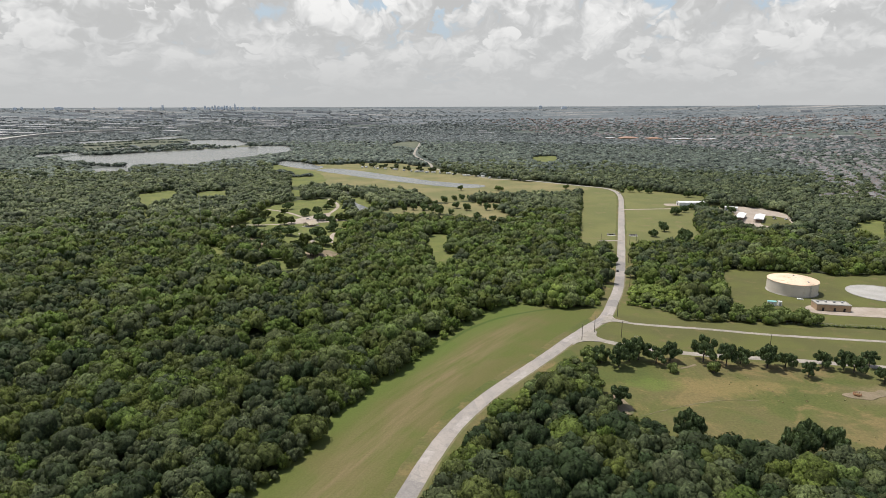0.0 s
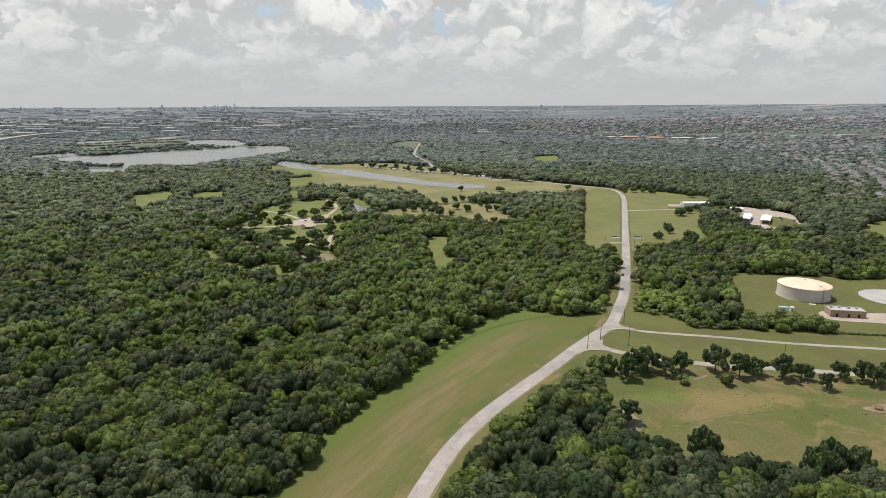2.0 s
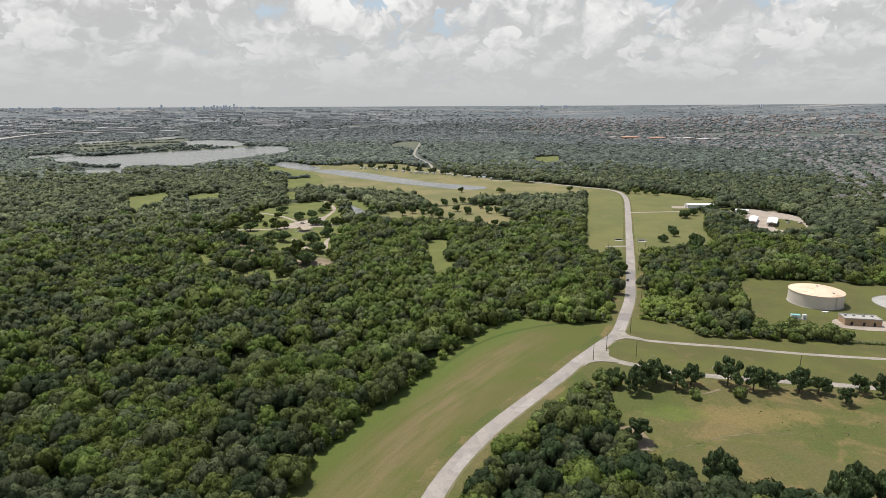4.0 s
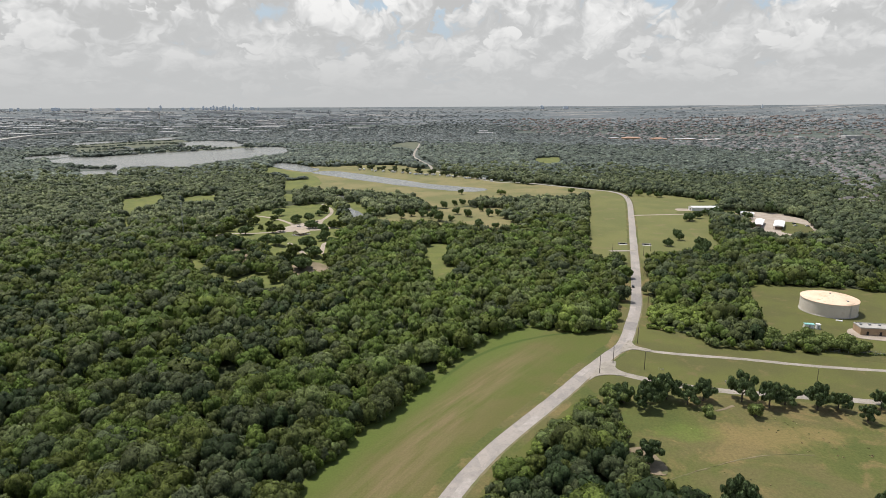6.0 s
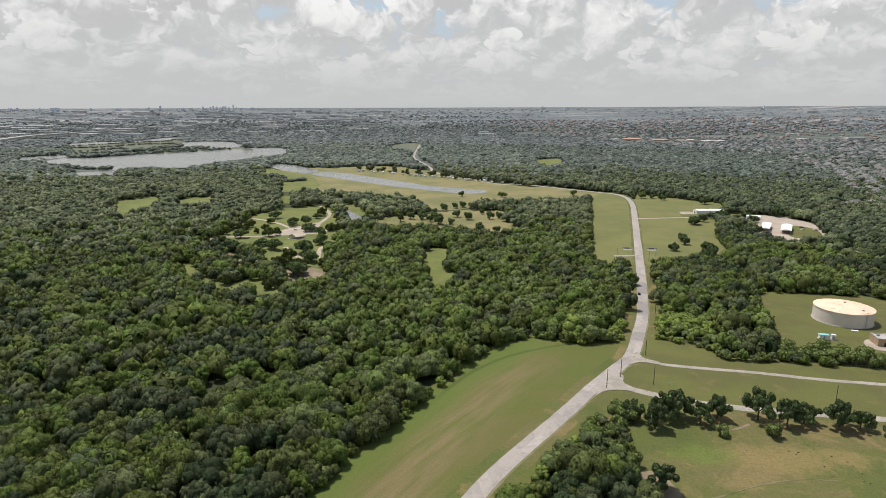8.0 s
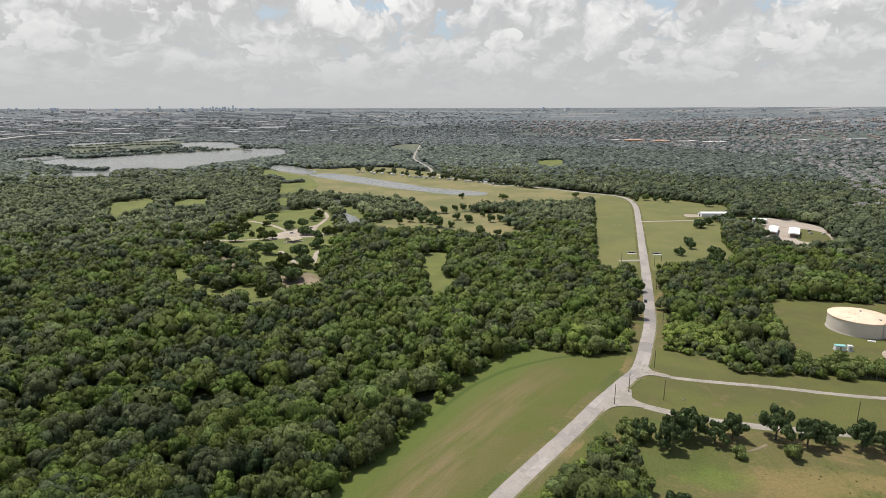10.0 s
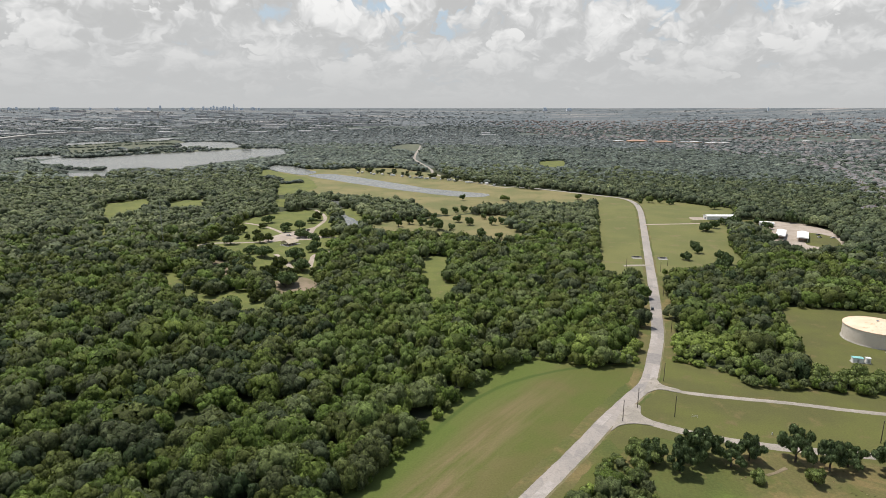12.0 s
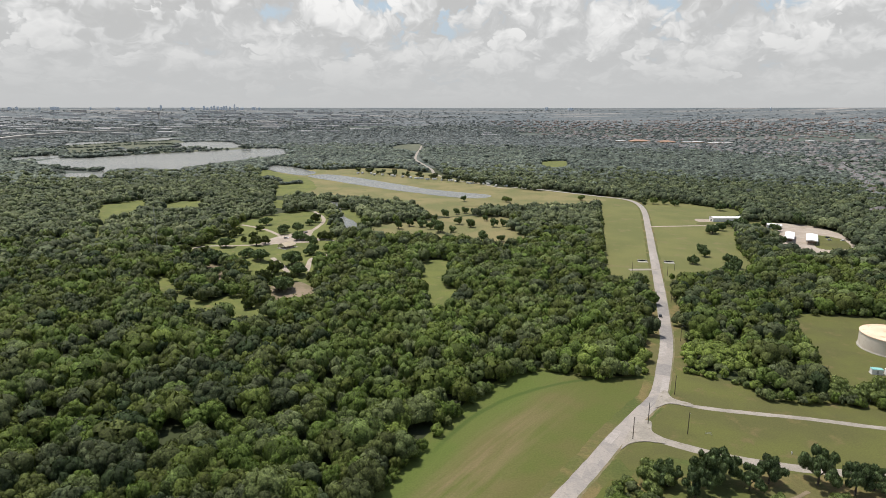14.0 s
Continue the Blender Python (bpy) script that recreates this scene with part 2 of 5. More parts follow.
RUST = surface("rusty_steel", (0.30, 0.13, 0.06), (0.20, 0.09, 0.05), 1.0, 6.0, 0.85, 0.2, 0.01, local=True)
HAY = surface("hay", (0.238, 0.154, 0.077), (0.182, 0.112, 0.056), 1.0, 9.0, 0.95, 0.6, 0.05, local=True)
TEAL = surface("teal_paint", (0.220, 0.458, 0.440), (0.176, 0.396, 0.387), 0.5, 3.0, 0.6, 0.1, 0.01)
DARK = surface("dark_doors_and_shade", (0.03, 0.03, 0.03), (0.02, 0.02, 0.02), 0.5, 3.0, 0.9, 0.1, 0.01)
POLE_WOOD = surface("creosoted_pole", (0.079, 0.062, 0.048), (0.053, 0.044, 0.035), 1.0, 6.0, 0.9, 0.3, 0.01, local=True)
SHINGLE = surface("grey_shingle", (0.196, 0.190, 0.188), (0.146, 0.141, 0.141), 0.08, 2.0, 0.95, 0.3, 0.03)
BROWN_SHINGLE = surface("brown_shingle", (0.165, 0.153, 0.148), (0.125, 0.117, 0.114), 0.08, 2.0, 0.95, 0.3, 0.03)
CLAY = surface("clay_tile", (0.40, 0.255, 0.180), (0.33, 0.205, 0.145), 0.1, 2.0, 0.9, 0.3, 0.03)
BEIGE_ROOF = surface("beige_metal_roof", (0.458, 0.387, 0.282), (0.405, 0.339, 0.246), 0.3, 2.0, 0.6, 0.1, 0.01)
BRICK = surface("brick_wall", (0.299, 0.220, 0.176), (0.246, 0.176, 0.141), 0.3, 3.0, 0.9, 0.2, 0.01)
# pale grey-blue put into the towers' colour in place of haze
HAZE_TOWER = surface("hazed_tower_cladding", (0.594, 0.644, 0.697), (0.535, 0.585, 0.639), 0.02, 0.1, 0.7, 0.0, 0.01)
SHED_ROOF = surface("warehouse_roof", (0.494, 0.488, 0.475), (0.330, 0.323, 0.310), 0.004, 0.1, 0.7, 0.0, 0.01)
GLASS_DARK = surface("dark_glass", (0.026, 0.031, 0.035), (0.018, 0.022, 0.026), 0.5, 3.0, 0.1, 0.0, 0.01)
RUBBER = surface("tyre_rubber", (0.03, 0.03, 0.03), (0.02, 0.02, 0.02), 1.0, 6.0, 0.9, 0.1, 0.01)
CAR_PAINT = [surface(n, c, tuple(v * 0.9 for v in c), 0.5, 5.0, 0.3, 0.0, 0.01) for n, c in (("white_car_paint", (0.660, 0.660, 0.651)), ("silver_car_paint", (0.352, 0.361, 0.370)), ("dark_car_paint", (0.035, 0.040, 0.044)))]

# water: dark, smooth, finely rippled
WATER, t, p = material("lake_water")
w = t.add("NewGeometry").outputs["Position"]
t.put(p.inputs["Base Color"], t.mix(t.step(t.noise(w, 0.01, 3), 0.4, 0.6), (0.120, 0.126, 0.116), (0.155, 0.158, 0.142)))
p.inputs["Roughness"].default_value = 0.25
bumpy(t, p, t.noise(w, 0.7, 3), 0.4, 0.15)

# mown strip beside the road: a worn tan band runs along it
STRIP_GRASS, t, p = material("strip_grass")
w = t.add("NewGeometry").outputs["Position"]
away = t.vec("DISTANCE", w, (605.0, -90.0, 0.0))
away = t.t.nodes[-1].outputs["Value"]
along = t.add("SeparateXYZ", [w]).outputs[1]
wob = t.math("MULTIPLY", t.math("SUBTRACT", t.noise(w, 0.03, 4), 0.5), 10.0)
off = t.math("ABSOLUTE", t.math("SUBTRACT", t.math("ADD", away, wob), t.math("MULTIPLY_ADD", along, 0.1, 681.0)))
ring = t.add("CombineXYZ", [t.math("MULTIPLY", away, 0.35), t.math("MULTIPLY", along, 0.035), 0.0])
streak = t.noise(ring, 1.0, 5, 0.6)
green = t.mix(t.step(t.noise(w, 0.03, 4), 0.4, 0.62), (0.083, 0.097, 0.024), (0.099, 0.095, 0.032))
tanned = t.math("MULTIPLY", t.math("MULTIPLY", t.step(off, 0.0, 17.0, 0.85, 0.0), t.step(along, 300.0, 365.0, 1.0, 0.25)), t.step(streak, 0.25, 0.70))
col = t.mix(tanned, green, (0.163, 0.125, 0.066))
t.vec("DISTANCE", w, (87.7, 265.7, 0.0))
bend = t.t.nodes[-1].outputs["Value"]
lush = t.math("MULTIPLY", t.step(t.math("ABSOLUTE", t.math("SUBTRACT", t.math("MULTIPLY_ADD", wob, 0.3, bend), 103.0)), 0.2, 1.9, 0.62, 0.0), t.step(along, 290.0, 315.0))

col = t.mix(t.step(away, 714.0, 726.0, 0.0, 0.5), col, (0.082, 0.122, 0.024))
col = t.mix(lush, col, (0.040, 0.070, 0.014))
fine = t.noise(w, 1.4, 5, 0.65)
col = t.mix(0.6, col, t.ramp(fine, [(0.25, (0.36, 0.36, 0.36)), (0.75, (0.64, 0.64, 0.64))]), "OVERLAY")
t.put(p.inputs["Base Color"], col)
p.inputs["Roughness"].default_value = 0.95
p.inputs["Specular IOR Level"].default_value = 0.2
bumpy(t, p, fine, 0.4, 0.1)

# open country beyond the woods: fields, scrub and pale built-up ground


def country(name, stops, scrub):
    m, t, p = material(name)
    w = t.add("NewGeometry").outputs["Position"]
    n1 = t.noise(t.vec("MULTIPLY", w, (0.0011, 0.0075, 0.0)), 1.0, 5, 0.6)
    n2 = t.noise(t.vec("MULTIPLY", w, (0.004, 0.03, 0.0)), 1.0, 3, 0.6)
    n3 = t.step(t.noise(t.vec("MULTIPLY", w, (0.016, 0.05, 0.0)), 1.0, 4, 0.7), 0.3, 0.7, 0.72, 1.28)
    col = t.mix(t.step(n2, 0.48, 0.64, 0.0, 0.75), t.ramp(n1, stops), scrub)
    col = t.mix(1.0, col, t.add("CombineColor", [n3, n3, n3]).outputs[0], "MULTIPLY")
    t.put(p.inputs["Base Color"], col)
    p.inputs["Roughness"].default_value = 0.95
    p.inputs["Specular IOR Level"].default_value = 0.1
    return m


# haze is put into these colours: greyed first, bluer and paler farther out
PLAIN_HAZED = country("scrub_country_hazed", [(0.35, (0.077, 0.093, 0.081)), (0.47, (0.091, 0.107, 0.093)), (0.58, (0.123, 0.130, 0.118)), (0.70, (0.222, 0.210, 0.191))], (0.074, 0.091, 0.081))
FAR_PLAIN_HAZED = country("far_country_hazed", [(0.35, (0.107, 0.121, 0.129)), (0.47, (0.121, 0.136, 0.142)), (0.58, (0.166, 0.171, 0.170)), (0.72, (0.305, 0.283, 0.266))], (0.109, 0.126, 0.135))

# ---- plan, in metres: x to the right of the flight line, y along it ----
MAIN_ROAD = [(-62, -40), (-45, 60), (-29, 125), (-16.8, 172), (-9, 199), (-1, 220), (12.3, 244.6), (33, 275), (45, 292.5), (58.5, 313), (72, 332), (84.5, 350), (96.5, 381), (107, 411), (117, 447), (140, 537), (167, 647), (195, 761), (219, 863), (228, 930), (220, 969), (190, 996), (150, 1031), (107, 1069), (79, 1084)]
FAR_ROAD = [(79, 1084), (56, 1077), (21, 1126), (-28, 1188), (-63, 1282), (-73, 1360), (-95, 1462), (-118, 1565), (-132, 1650), (-143, 1832), (-149, 2008), (-159, 2221)]
HIGHWAY = [(-1560, 2040), (-1630, 2210), (-1663, 2361), (-1649, 2500), (-1608, 2617), (-1545, 2714), (-1482, 2779)]
SIDE_ROAD = [(66, 318), (73, 313), (81, 308), (89, 304), (99, 300), (115, 296), (136, 293), (162, 290), (187, 286), (204, 283), (260, 272), (330, 258)]
UPPER_LANE = [(83, 350), (95, 341), (116, 336), (140, 332), (165, 326), (193, 322), (226, 318), (290, 309), (350, 300)]
BARN_LANE = [(195, 757), (231, 764), (261, 771), (289, 782), (314, 784), (330, 771), (337, 754)]
DRIVE = [(150, 572), (127, 569)]
STRIP = [(-110, 40), (-82, 120), (-65, 170), (-59, 181), (-52, 201), (-48, 220), (-42, 239), (-28, 266), (-9, 308), (14, 351), (36, 371), (63, 363), (89, 373), (103, 398), (90, 345), (60, 296), (20, 236), (7, 214), (-3, 188), (-11, 162), (-25, 112), (-42, 40)]
PASTURE = [(54, 293), (56, 284), (63, 267), (59, 238), (64, 221), (79, 209), (92, 199), (111, 195), (149, 202), (230, 215), (250, 272), (201, 280), (161, 288), (114, 294), (88, 301), (70, 306)]
VERGE = [(87, 349), (92, 371), (105, 372), (125, 359), (129, 347), (156, 344), (197, 338), (237, 334), (300, 325), (280, 270), (205, 283), (147, 291), (113, 297), (85, 302), (71, 305), (60, 296), (67, 311)]
TANK_YARD = [(196, 458), (218, 465), (252, 462), (279, 453), (330, 448), (320, 322), (237, 334), (197, 338), (168, 347), (160, 353), (171, 382), (186, 428)]
FIELD_W = [(192, 981), (222, 956), (214, 862), (146, 562), (139, 537), (124, 532), (104, 534), (146, 758)]
FIELD_E = [(246, 954), (268, 956), (315, 906), (337, 883), (326, 837), (295, 794), (272, 721), (242, 646), (222, 567), (186, 549), (149, 556), (200, 768)]
BARN_LOT = [(328, 780), (349, 793), (376, 778), (382, 734), (366, 684), (350, 655), (318, 640), (290, 645), (302, 699), (326, 745)]
LAWN_E = [(428, 679), (473, 696), (395, 578), (377, 588)]
POND_FIELD = [(-362, 1286), (-261, 1324), (-123, 1210), (-34, 1140), (83, 1065), (195, 990), (190, 963), (149, 912), (62, 891), (38, 889), (-5, 813), (-36, 811), (-73, 880), (-151, 944), (-198, 962), (-225, 953), (-284, 1033)]
POND = [(-291, 1208), (-244, 1236), (-113, 1104), (-47, 1037), (31, 992), (23, 958), (-7, 955), (-59, 987), (-126, 1040), (-224, 1134)]
GLADE_K = [(-37, 575), (-13, 584), (-10, 539), (-7, 462), (-23, 456), (-30, 527)]
GLADE_L = [(-102, 687), (-85, 747), (-46, 768), (7, 802), (46, 795), (46, 738), (57, 667), (28, 646), (-7, 666), (-41, 679), (-75, 677)]
RIVER_LEA = [(-154, 833), (-135, 823), (-113, 763), (-105, 686), (-113, 686), (-141, 771)]
RIVER = [(-186, 905), (-165, 888), (-158, 860), (-150, 818), (-139, 786), (-127, 765), (-114, 740), (-108, 718), (-112, 704), (-120, 706), (-131, 725), (-137, 752), (-147, 783), (-158, 820), (-171, 860), (-184, 898)]
LEA_W = [(-446, 821), (-435, 871), (-415, 880), (-397, 830), (-385, 775), (-397, 761), (-345, 662), (-352, 660), (-398, 742)]
LEA_X = [(-380, 868), (-347, 887), (-334, 874), (-336, 838), (-372, 834)]
LEA_NE = [(-403, 1278), (-397, 1303), (-347, 1230), (-309, 1198), (-277, 1154), (-252, 1085), (-238, 1020), (-268, 950), (-310, 1079), (-330, 1137), (-352, 1144)]
LEA_S = [(-255, 898), (-241, 900), (-226, 855), (-236, 846)]
RIVER_W = [(-402, 1323), (-421, 1410), (-394, 1401), (-363, 1379), (-316, 1312), (-289, 1271), (-292, 1228), (-302, 1217), (-336, 1243), (-369, 1281), (-392, 1312)]
GLADE_N = [(174, 1596), (240, 1634), (229, 1529), (189, 1463), (168, 1502)]
CAMP = [(-255, 1276), (-261, 1344), (-197, 1379), (-131, 1364), (-97, 1310), (-63, 1282), (-28, 1216), (31, 1127), (56, 1070), (37, 1046), (-26, 1120), (-87, 1180), (-153, 1228), (-211, 1260)]
CLEAR_N = [(-249, 2073), (-225, 2276), (-167, 2289), (-150, 2094), (-156, 1927), (-199, 2025)]
LAKE = [(-937, 1398), (-950, 1457), (-960, 1522), (-905, 1532), (-836, 1658), (-797, 1729), (-744, 1785), (-698, 1868), (-654, 1930), (-598, 1970), (-558, 1950), (-495, 1788), (-498, 1700), (-515, 1619), (-538, 1527), (-558, 1445), (-574, 1340), (-574, 1290), (-619, 1302), (-652, 1322), (-661, 1296), (-689, 1304), (-679, 1247), (-632, 1152), (-650, 1168), (-696, 1244), (-743, 1271), (-784, 1265), (-863, 1340)]
LAKE_MID = [(-892, 1994), (-964, 2140), (-985, 2245), (-927, 2299), (-838, 2281), (-769, 2150), (-712, 2096), (-706, 2004), (-735, 1941), (-764, 1907), (-825, 1930), (-804, 1847), (-864, 1814), (-899, 1768), (-945, 1736), (-974, 1717), (-1009, 1830), (-962, 1866), (-902, 1888)]
LAKE_FAR = [(-1286, 1999), (-1315, 2128), (-1270, 2214), (-1201, 2271), (-1208, 2445), (-1201, 2567), (-1155, 2619), (-1112, 2559), (-1110, 2379), (-1147, 2285), (-1198, 2193), (-1210, 2082), (-1237, 1978)]
INLET = [(-729, 1176), (-719, 1198), (-696, 1212), (-684, 1224), (-638, 1160), (-651, 1140), (-679, 1136), (-705, 1141)]
CREEK_W = [(-1063, 1504), (-1049, 1560), (-1015, 1604), (-971, 1538), (-983, 1467), (-1009, 1431)]
MARSH = [(-1210, 1880), (-1240, 1960), (-1215, 2070), (-1195, 2180), (-1140, 2280), (-1105, 2380), (-1000, 2260), (-960, 2100), (-900, 1990), (-960, 1870), (-1015, 1840), (-985, 1720), (-900, 1755), (-800, 1830), (-760, 1900), (-720, 1960), (-700, 2000), (-660, 1985), (-640, 1935), (-700, 1880), (-760, 1790), (-850, 1670), (-930, 1590), (-1010, 1610), (-1100, 1760)]
PARK = [(-233, 634), (-239, 733), (-236, 753), (-208, 807), (-168, 811), (-143, 735), (-128, 678), (-102, 660), (-99, 646), (-120, 621), (-113, 589), (-117, 540), (-133, 538), (-157, 578), (-163, 563), (-174, 555), (-191, 582), (-219, 588), (-240, 594), (-264, 596), (-272, 612)]
PARK_MID = [(-170, 552), (-154, 568), (-133, 545), (-119, 549), (-107, 530), (-104, 511), (-119, 506), (-137, 502), (-153, 512)]
PARK_LOW = [(-225, 522), (-211, 514), (-184, 479), (-161, 459), (-152, 476), (-131, 468), (-106, 412), (-128, 427), (-139, 436), (-152, 429), (-172, 451), (-204, 482)]
PARK_BARE = [(-135, 498), (-118, 515), (-102, 495), (-96, 464), (-101, 442), (-115, 456), (-126, 467)]
PARK_DIRT = [(-213, 573), (-190, 553), (-174, 532), (-166, 497), (-184, 522), (-200, 553)]
PARK_LOT = [(-179, 674), (-166, 691), (-155, 707), (-149, 671), (-135, 662), (-142, 647), (-171, 637), (-181, 629), (-187, 641)]
PARK_PATHS = [[(-266, 600), (-246, 606), (-228, 623), (-210, 626), (-186, 633), (-169, 643)], [(-236, 726), (-219, 716), (-200, 700), (-179, 674)], [(-159, 585), (-144, 561), (-133, 540)], [(-115, 601), (-122, 591), (-126, 582), (-120, 544)], [(-137, 659), (-117, 655), (-100, 651)], [(-183, 821), (-163, 781), (-155, 747), (-155, 698)]]
PAD = [(218, 379), (215, 364), (252, 357), (330, 345), (336, 366), (264, 376), (242, 377)]
YARD_W = [(296, 700), (300, 745), (268, 765), (262, 785), (330, 803), (348, 770), (330, 740)]
SUBURB = [(483, 856), (565, 963), (726, 1325), (790, 1990), (560, 2650), (240, 3300), (100, 4000), (3400, 3600), (2600, 2400), (1500, 1500), (900, 860), (640, 760)]


def rise(x, y):
    """The ground's height: level near by, then lifted so that its far edge fits the camera's horizon."""
    r = np.hypot(x, y)
    return (135.0 + 33.0 * np.clip(x / 3300.0, -1, 1)) * (np.clip(r - 2750.0, 0, None) / 2150.0) ** 1.4


def inside(poly, X, Y):
    odd = np.zeros(X.shape, bool)
    for (x0, y0), (x1, y1) in zip(poly, poly[1:] + poly[:1]):
        if y0 != y1:
            odd ^= ((y0 > Y) != (y1 > Y)) & (X < (x1 - x0) * (Y - y0) / (y1 - y0) + x0)
    return odd


def line_gap(line, X, Y):
    """Distance to a line of points."""
    best = np.full(X.shape, 1e9)
    for (x0, y0), (x1, y1) in zip(line, line[1:]):
        dx, dy = x1 - x0, y1 - y0
        s = np.clip(((X - x0) * dx + (Y - y0) * dy) / (dx * dx + dy * dy), 0, 1)
        best = np.minimum(best, np.hypot(X - x0 - s * dx, Y - y0 - s * dy))
    return best


def smooth(pts, closed, n=5):
    """Catmull-Rom through the points."""
    out = []
    k = len(pts)
    for i in range(k if closed else k - 1):
        if closed:
            p = [pts[(i + j) % k] for j in (-1, 0, 1, 2)]
        else:
            p = [pts[min(max(i + j, 0), k - 1)] for j in (-1, 0, 1, 2)]
        for s in range(n):
            u = s / n
            out.append(tuple(0.5 * (2 * b + (c - a) * u + (2 * a - 5 * b + 4 * c - d) * u * u + (3 * b - a - 3 * c + d) * u ** 3) for a, b, c, d in zip(*p)))
    if not closed:
        out.append(tuple(pts[-1]))
    return out


def mesh_of(name, verts, faces, mat, smooth_shade=False):
    me = bpy.data.meshes.new(name)
    me.from_pydata(verts, [], faces)
    me.materials.append(mat)
    if smooth_shade:
        me.polygons.foreach_set("use_smooth", [True] * len(me.polygons))
    me.update()
    return me


def part(name, bm, mat, parent, label=""):
    me = bpy.data.meshes.new(name)
    bm.to_mesh(me)
    bm.free()
    me.materials.append(mat)
    ob = new(name, me)
    ob.parent = parent
    return tagged(ob, label)


def thing(name, label, category, m=None, group=""):
    ob = tagged(new(name), label, category, group)
    ob.empty_display_size = 1.0
    if m is not None:
        ob.matrix_basis = m
    return ob


def box(bm, x, y, z, sx, sy, sz, bevel=0.0):
    """A box with its base centre at x, y, z."""
    g = bmesh.ops.create_cube(bm, size=1.0, matrix=Matrix.Translation((x, y, z + sz / 2)) @ Matrix.Diagonal((sx, sy, sz, 1)))
    if bevel:
        es = list({e for v in g["verts"] for e in v.link_edges})
        bmesh.ops.bevel(bm, geom=es, offset=bevel, segments=2, affect="EDGES")
    return bm


def tube(bm, a, b, r0, r1, n=10):
    a, b = Vector(a), Vector(b)
    d = b - a
    m = Matrix.Translation((a + b) / 2) @ d.to_track_quat("Z", "Y").to_matrix().to_4x4()
    bmesh.ops.create_cone(bm, cap_ends=True, segments=n, radius1=r0, radius2=r1, depth=d.length, matrix=m)
    return bm


# ---- ground: one sheet out to the skyline ----
rings = [0, 150, 400, 800, 1400, 2000, 2600] + [2750 + 86 * i for i in range(26)]
spokes = 180
gv, gf = [(0, 0, 0)], []
for r in rings[1:]:
    for k in range(spokes):
        a = 2 * math.pi * k / spokes
        x, y = r * math.sin(a), r * math.cos(a)
        lift = float(rise(x, y))
        if r > 3300:
            lift += 5.0 * noise.noise((x * 0.0011, y * 0.0011, 3.0)) * min(1, (r - 3300) / 600) * (1 if r < 4700 else 0.3)
        gv.append((x, y, lift))
for k in range(spokes):
    gf.append((0, 1 + (k + 1) % spokes, 1 + k))
for i in range(len(rings) - 2):
    for k in range(spokes):
        a, b = 1 + i * spokes, 1 + (i + 1) * spokes
        gf.append((a + k, a + (k + 1) % spokes, b + (k + 1) % spokes, b + k))
ground_me = mesh_of("ground", gv, gf, LITTER, True)
ground_me.materials.append(PLAIN_HAZED)
ground_me.materials.append(FAR_PLAIN_HAZED)
# outer rings take the ground colours that imitate haze
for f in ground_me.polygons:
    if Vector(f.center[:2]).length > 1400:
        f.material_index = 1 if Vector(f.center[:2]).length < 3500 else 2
tagged(new("ground", ground_me), "level river plain of grass and woodland floor", "ground", kind="structure")


LAID = []


def sheet(name, poly, z, mat, label, category, ragged=1.2, kind="structure"):
    """A flat area with an uneven, natural edge and a small thickness; each lies a little above the last."""
    LAID.append(name)
    z += 0.004 * len(LAID)
    pts = smooth(poly, True, 5)
    if name == "meadow":            # grass runs in under the first trees
        turn = 1 if sum(a[0] * b[1] - b[0] * a[1] for a, b in zip(pts, pts[1:] + pts[:1])) > 0 else -1
        wide = []
        for a, b, c in zip(pts[-1:] + pts[:-1], pts, pts[1:] + pts[:1]):
            d = Vector((c[0] - a[0], c[1] - a[1])).normalized()
            wide.append((b[0] + 4.5 * turn * d.y, b[1] - 4.5 * turn * d.x))
        pts = wide
    pts = [(x + ragged * noise.noise((x * 0.13, y * 0.13, 1.0)), y + ragged * noise.noise((x * 0.13, y * 0.13, 9.0))) for x, y in pts]
    if sum(a[0] * b[1] - b[0] * a[1] for a, b in zip(pts, pts[1:] + pts[:1])) < 0:
        pts.reverse()
    n = len(pts)
    v = [(x, y, z) for x, y in pts] + [(x, y, -0.05) for x, y in pts]
    f = [list(range(n))] + [(i, i + n, (i + 1) % n + n, (i + 1) % n) for i in range(n)]
    return tagged(new(name, mesh_of(name, v, f, mat)), label, category, kind=kind)


def ribbon(name, line, width, z, mat, label, category="road", wander=0.25):
    """A road along a line, crowned, with low broken edges."""
    pts = smooth(line, False, 8)
    v, f = [], []
    for i, (x, y) in enumerate(pts):
        a, b = pts[max(i - 1, 0)], pts[min(i + 1, len(pts) - 1)]
        d = Vector((b[0] - a[0], b[1] - a[1])).normalized()
        nx, ny = d.y, -d.x
        for s, h in ((-1, 0.0), (-0.97, z), (0, z + 0.08), (0.97, z), (1, 0.0)):
            w = s * width / 2 + (wander * noise.noise((x * 0.2, y * 0.2, 5.0 + s)) if abs(s) > 0.5 else 0)
            v.append((x + nx * w, y + ny * w, h + float(rise(x, y))))
    for i in range(len(pts) - 1):
        for k in range(4):
            f.append((i * 5 + k, i * 5 + k + 1, i * 5 + k + 6, i * 5 + k + 5))
    return tagged(new(name, mesh_of(name, v, f, mat)), label, category, kind="structure")


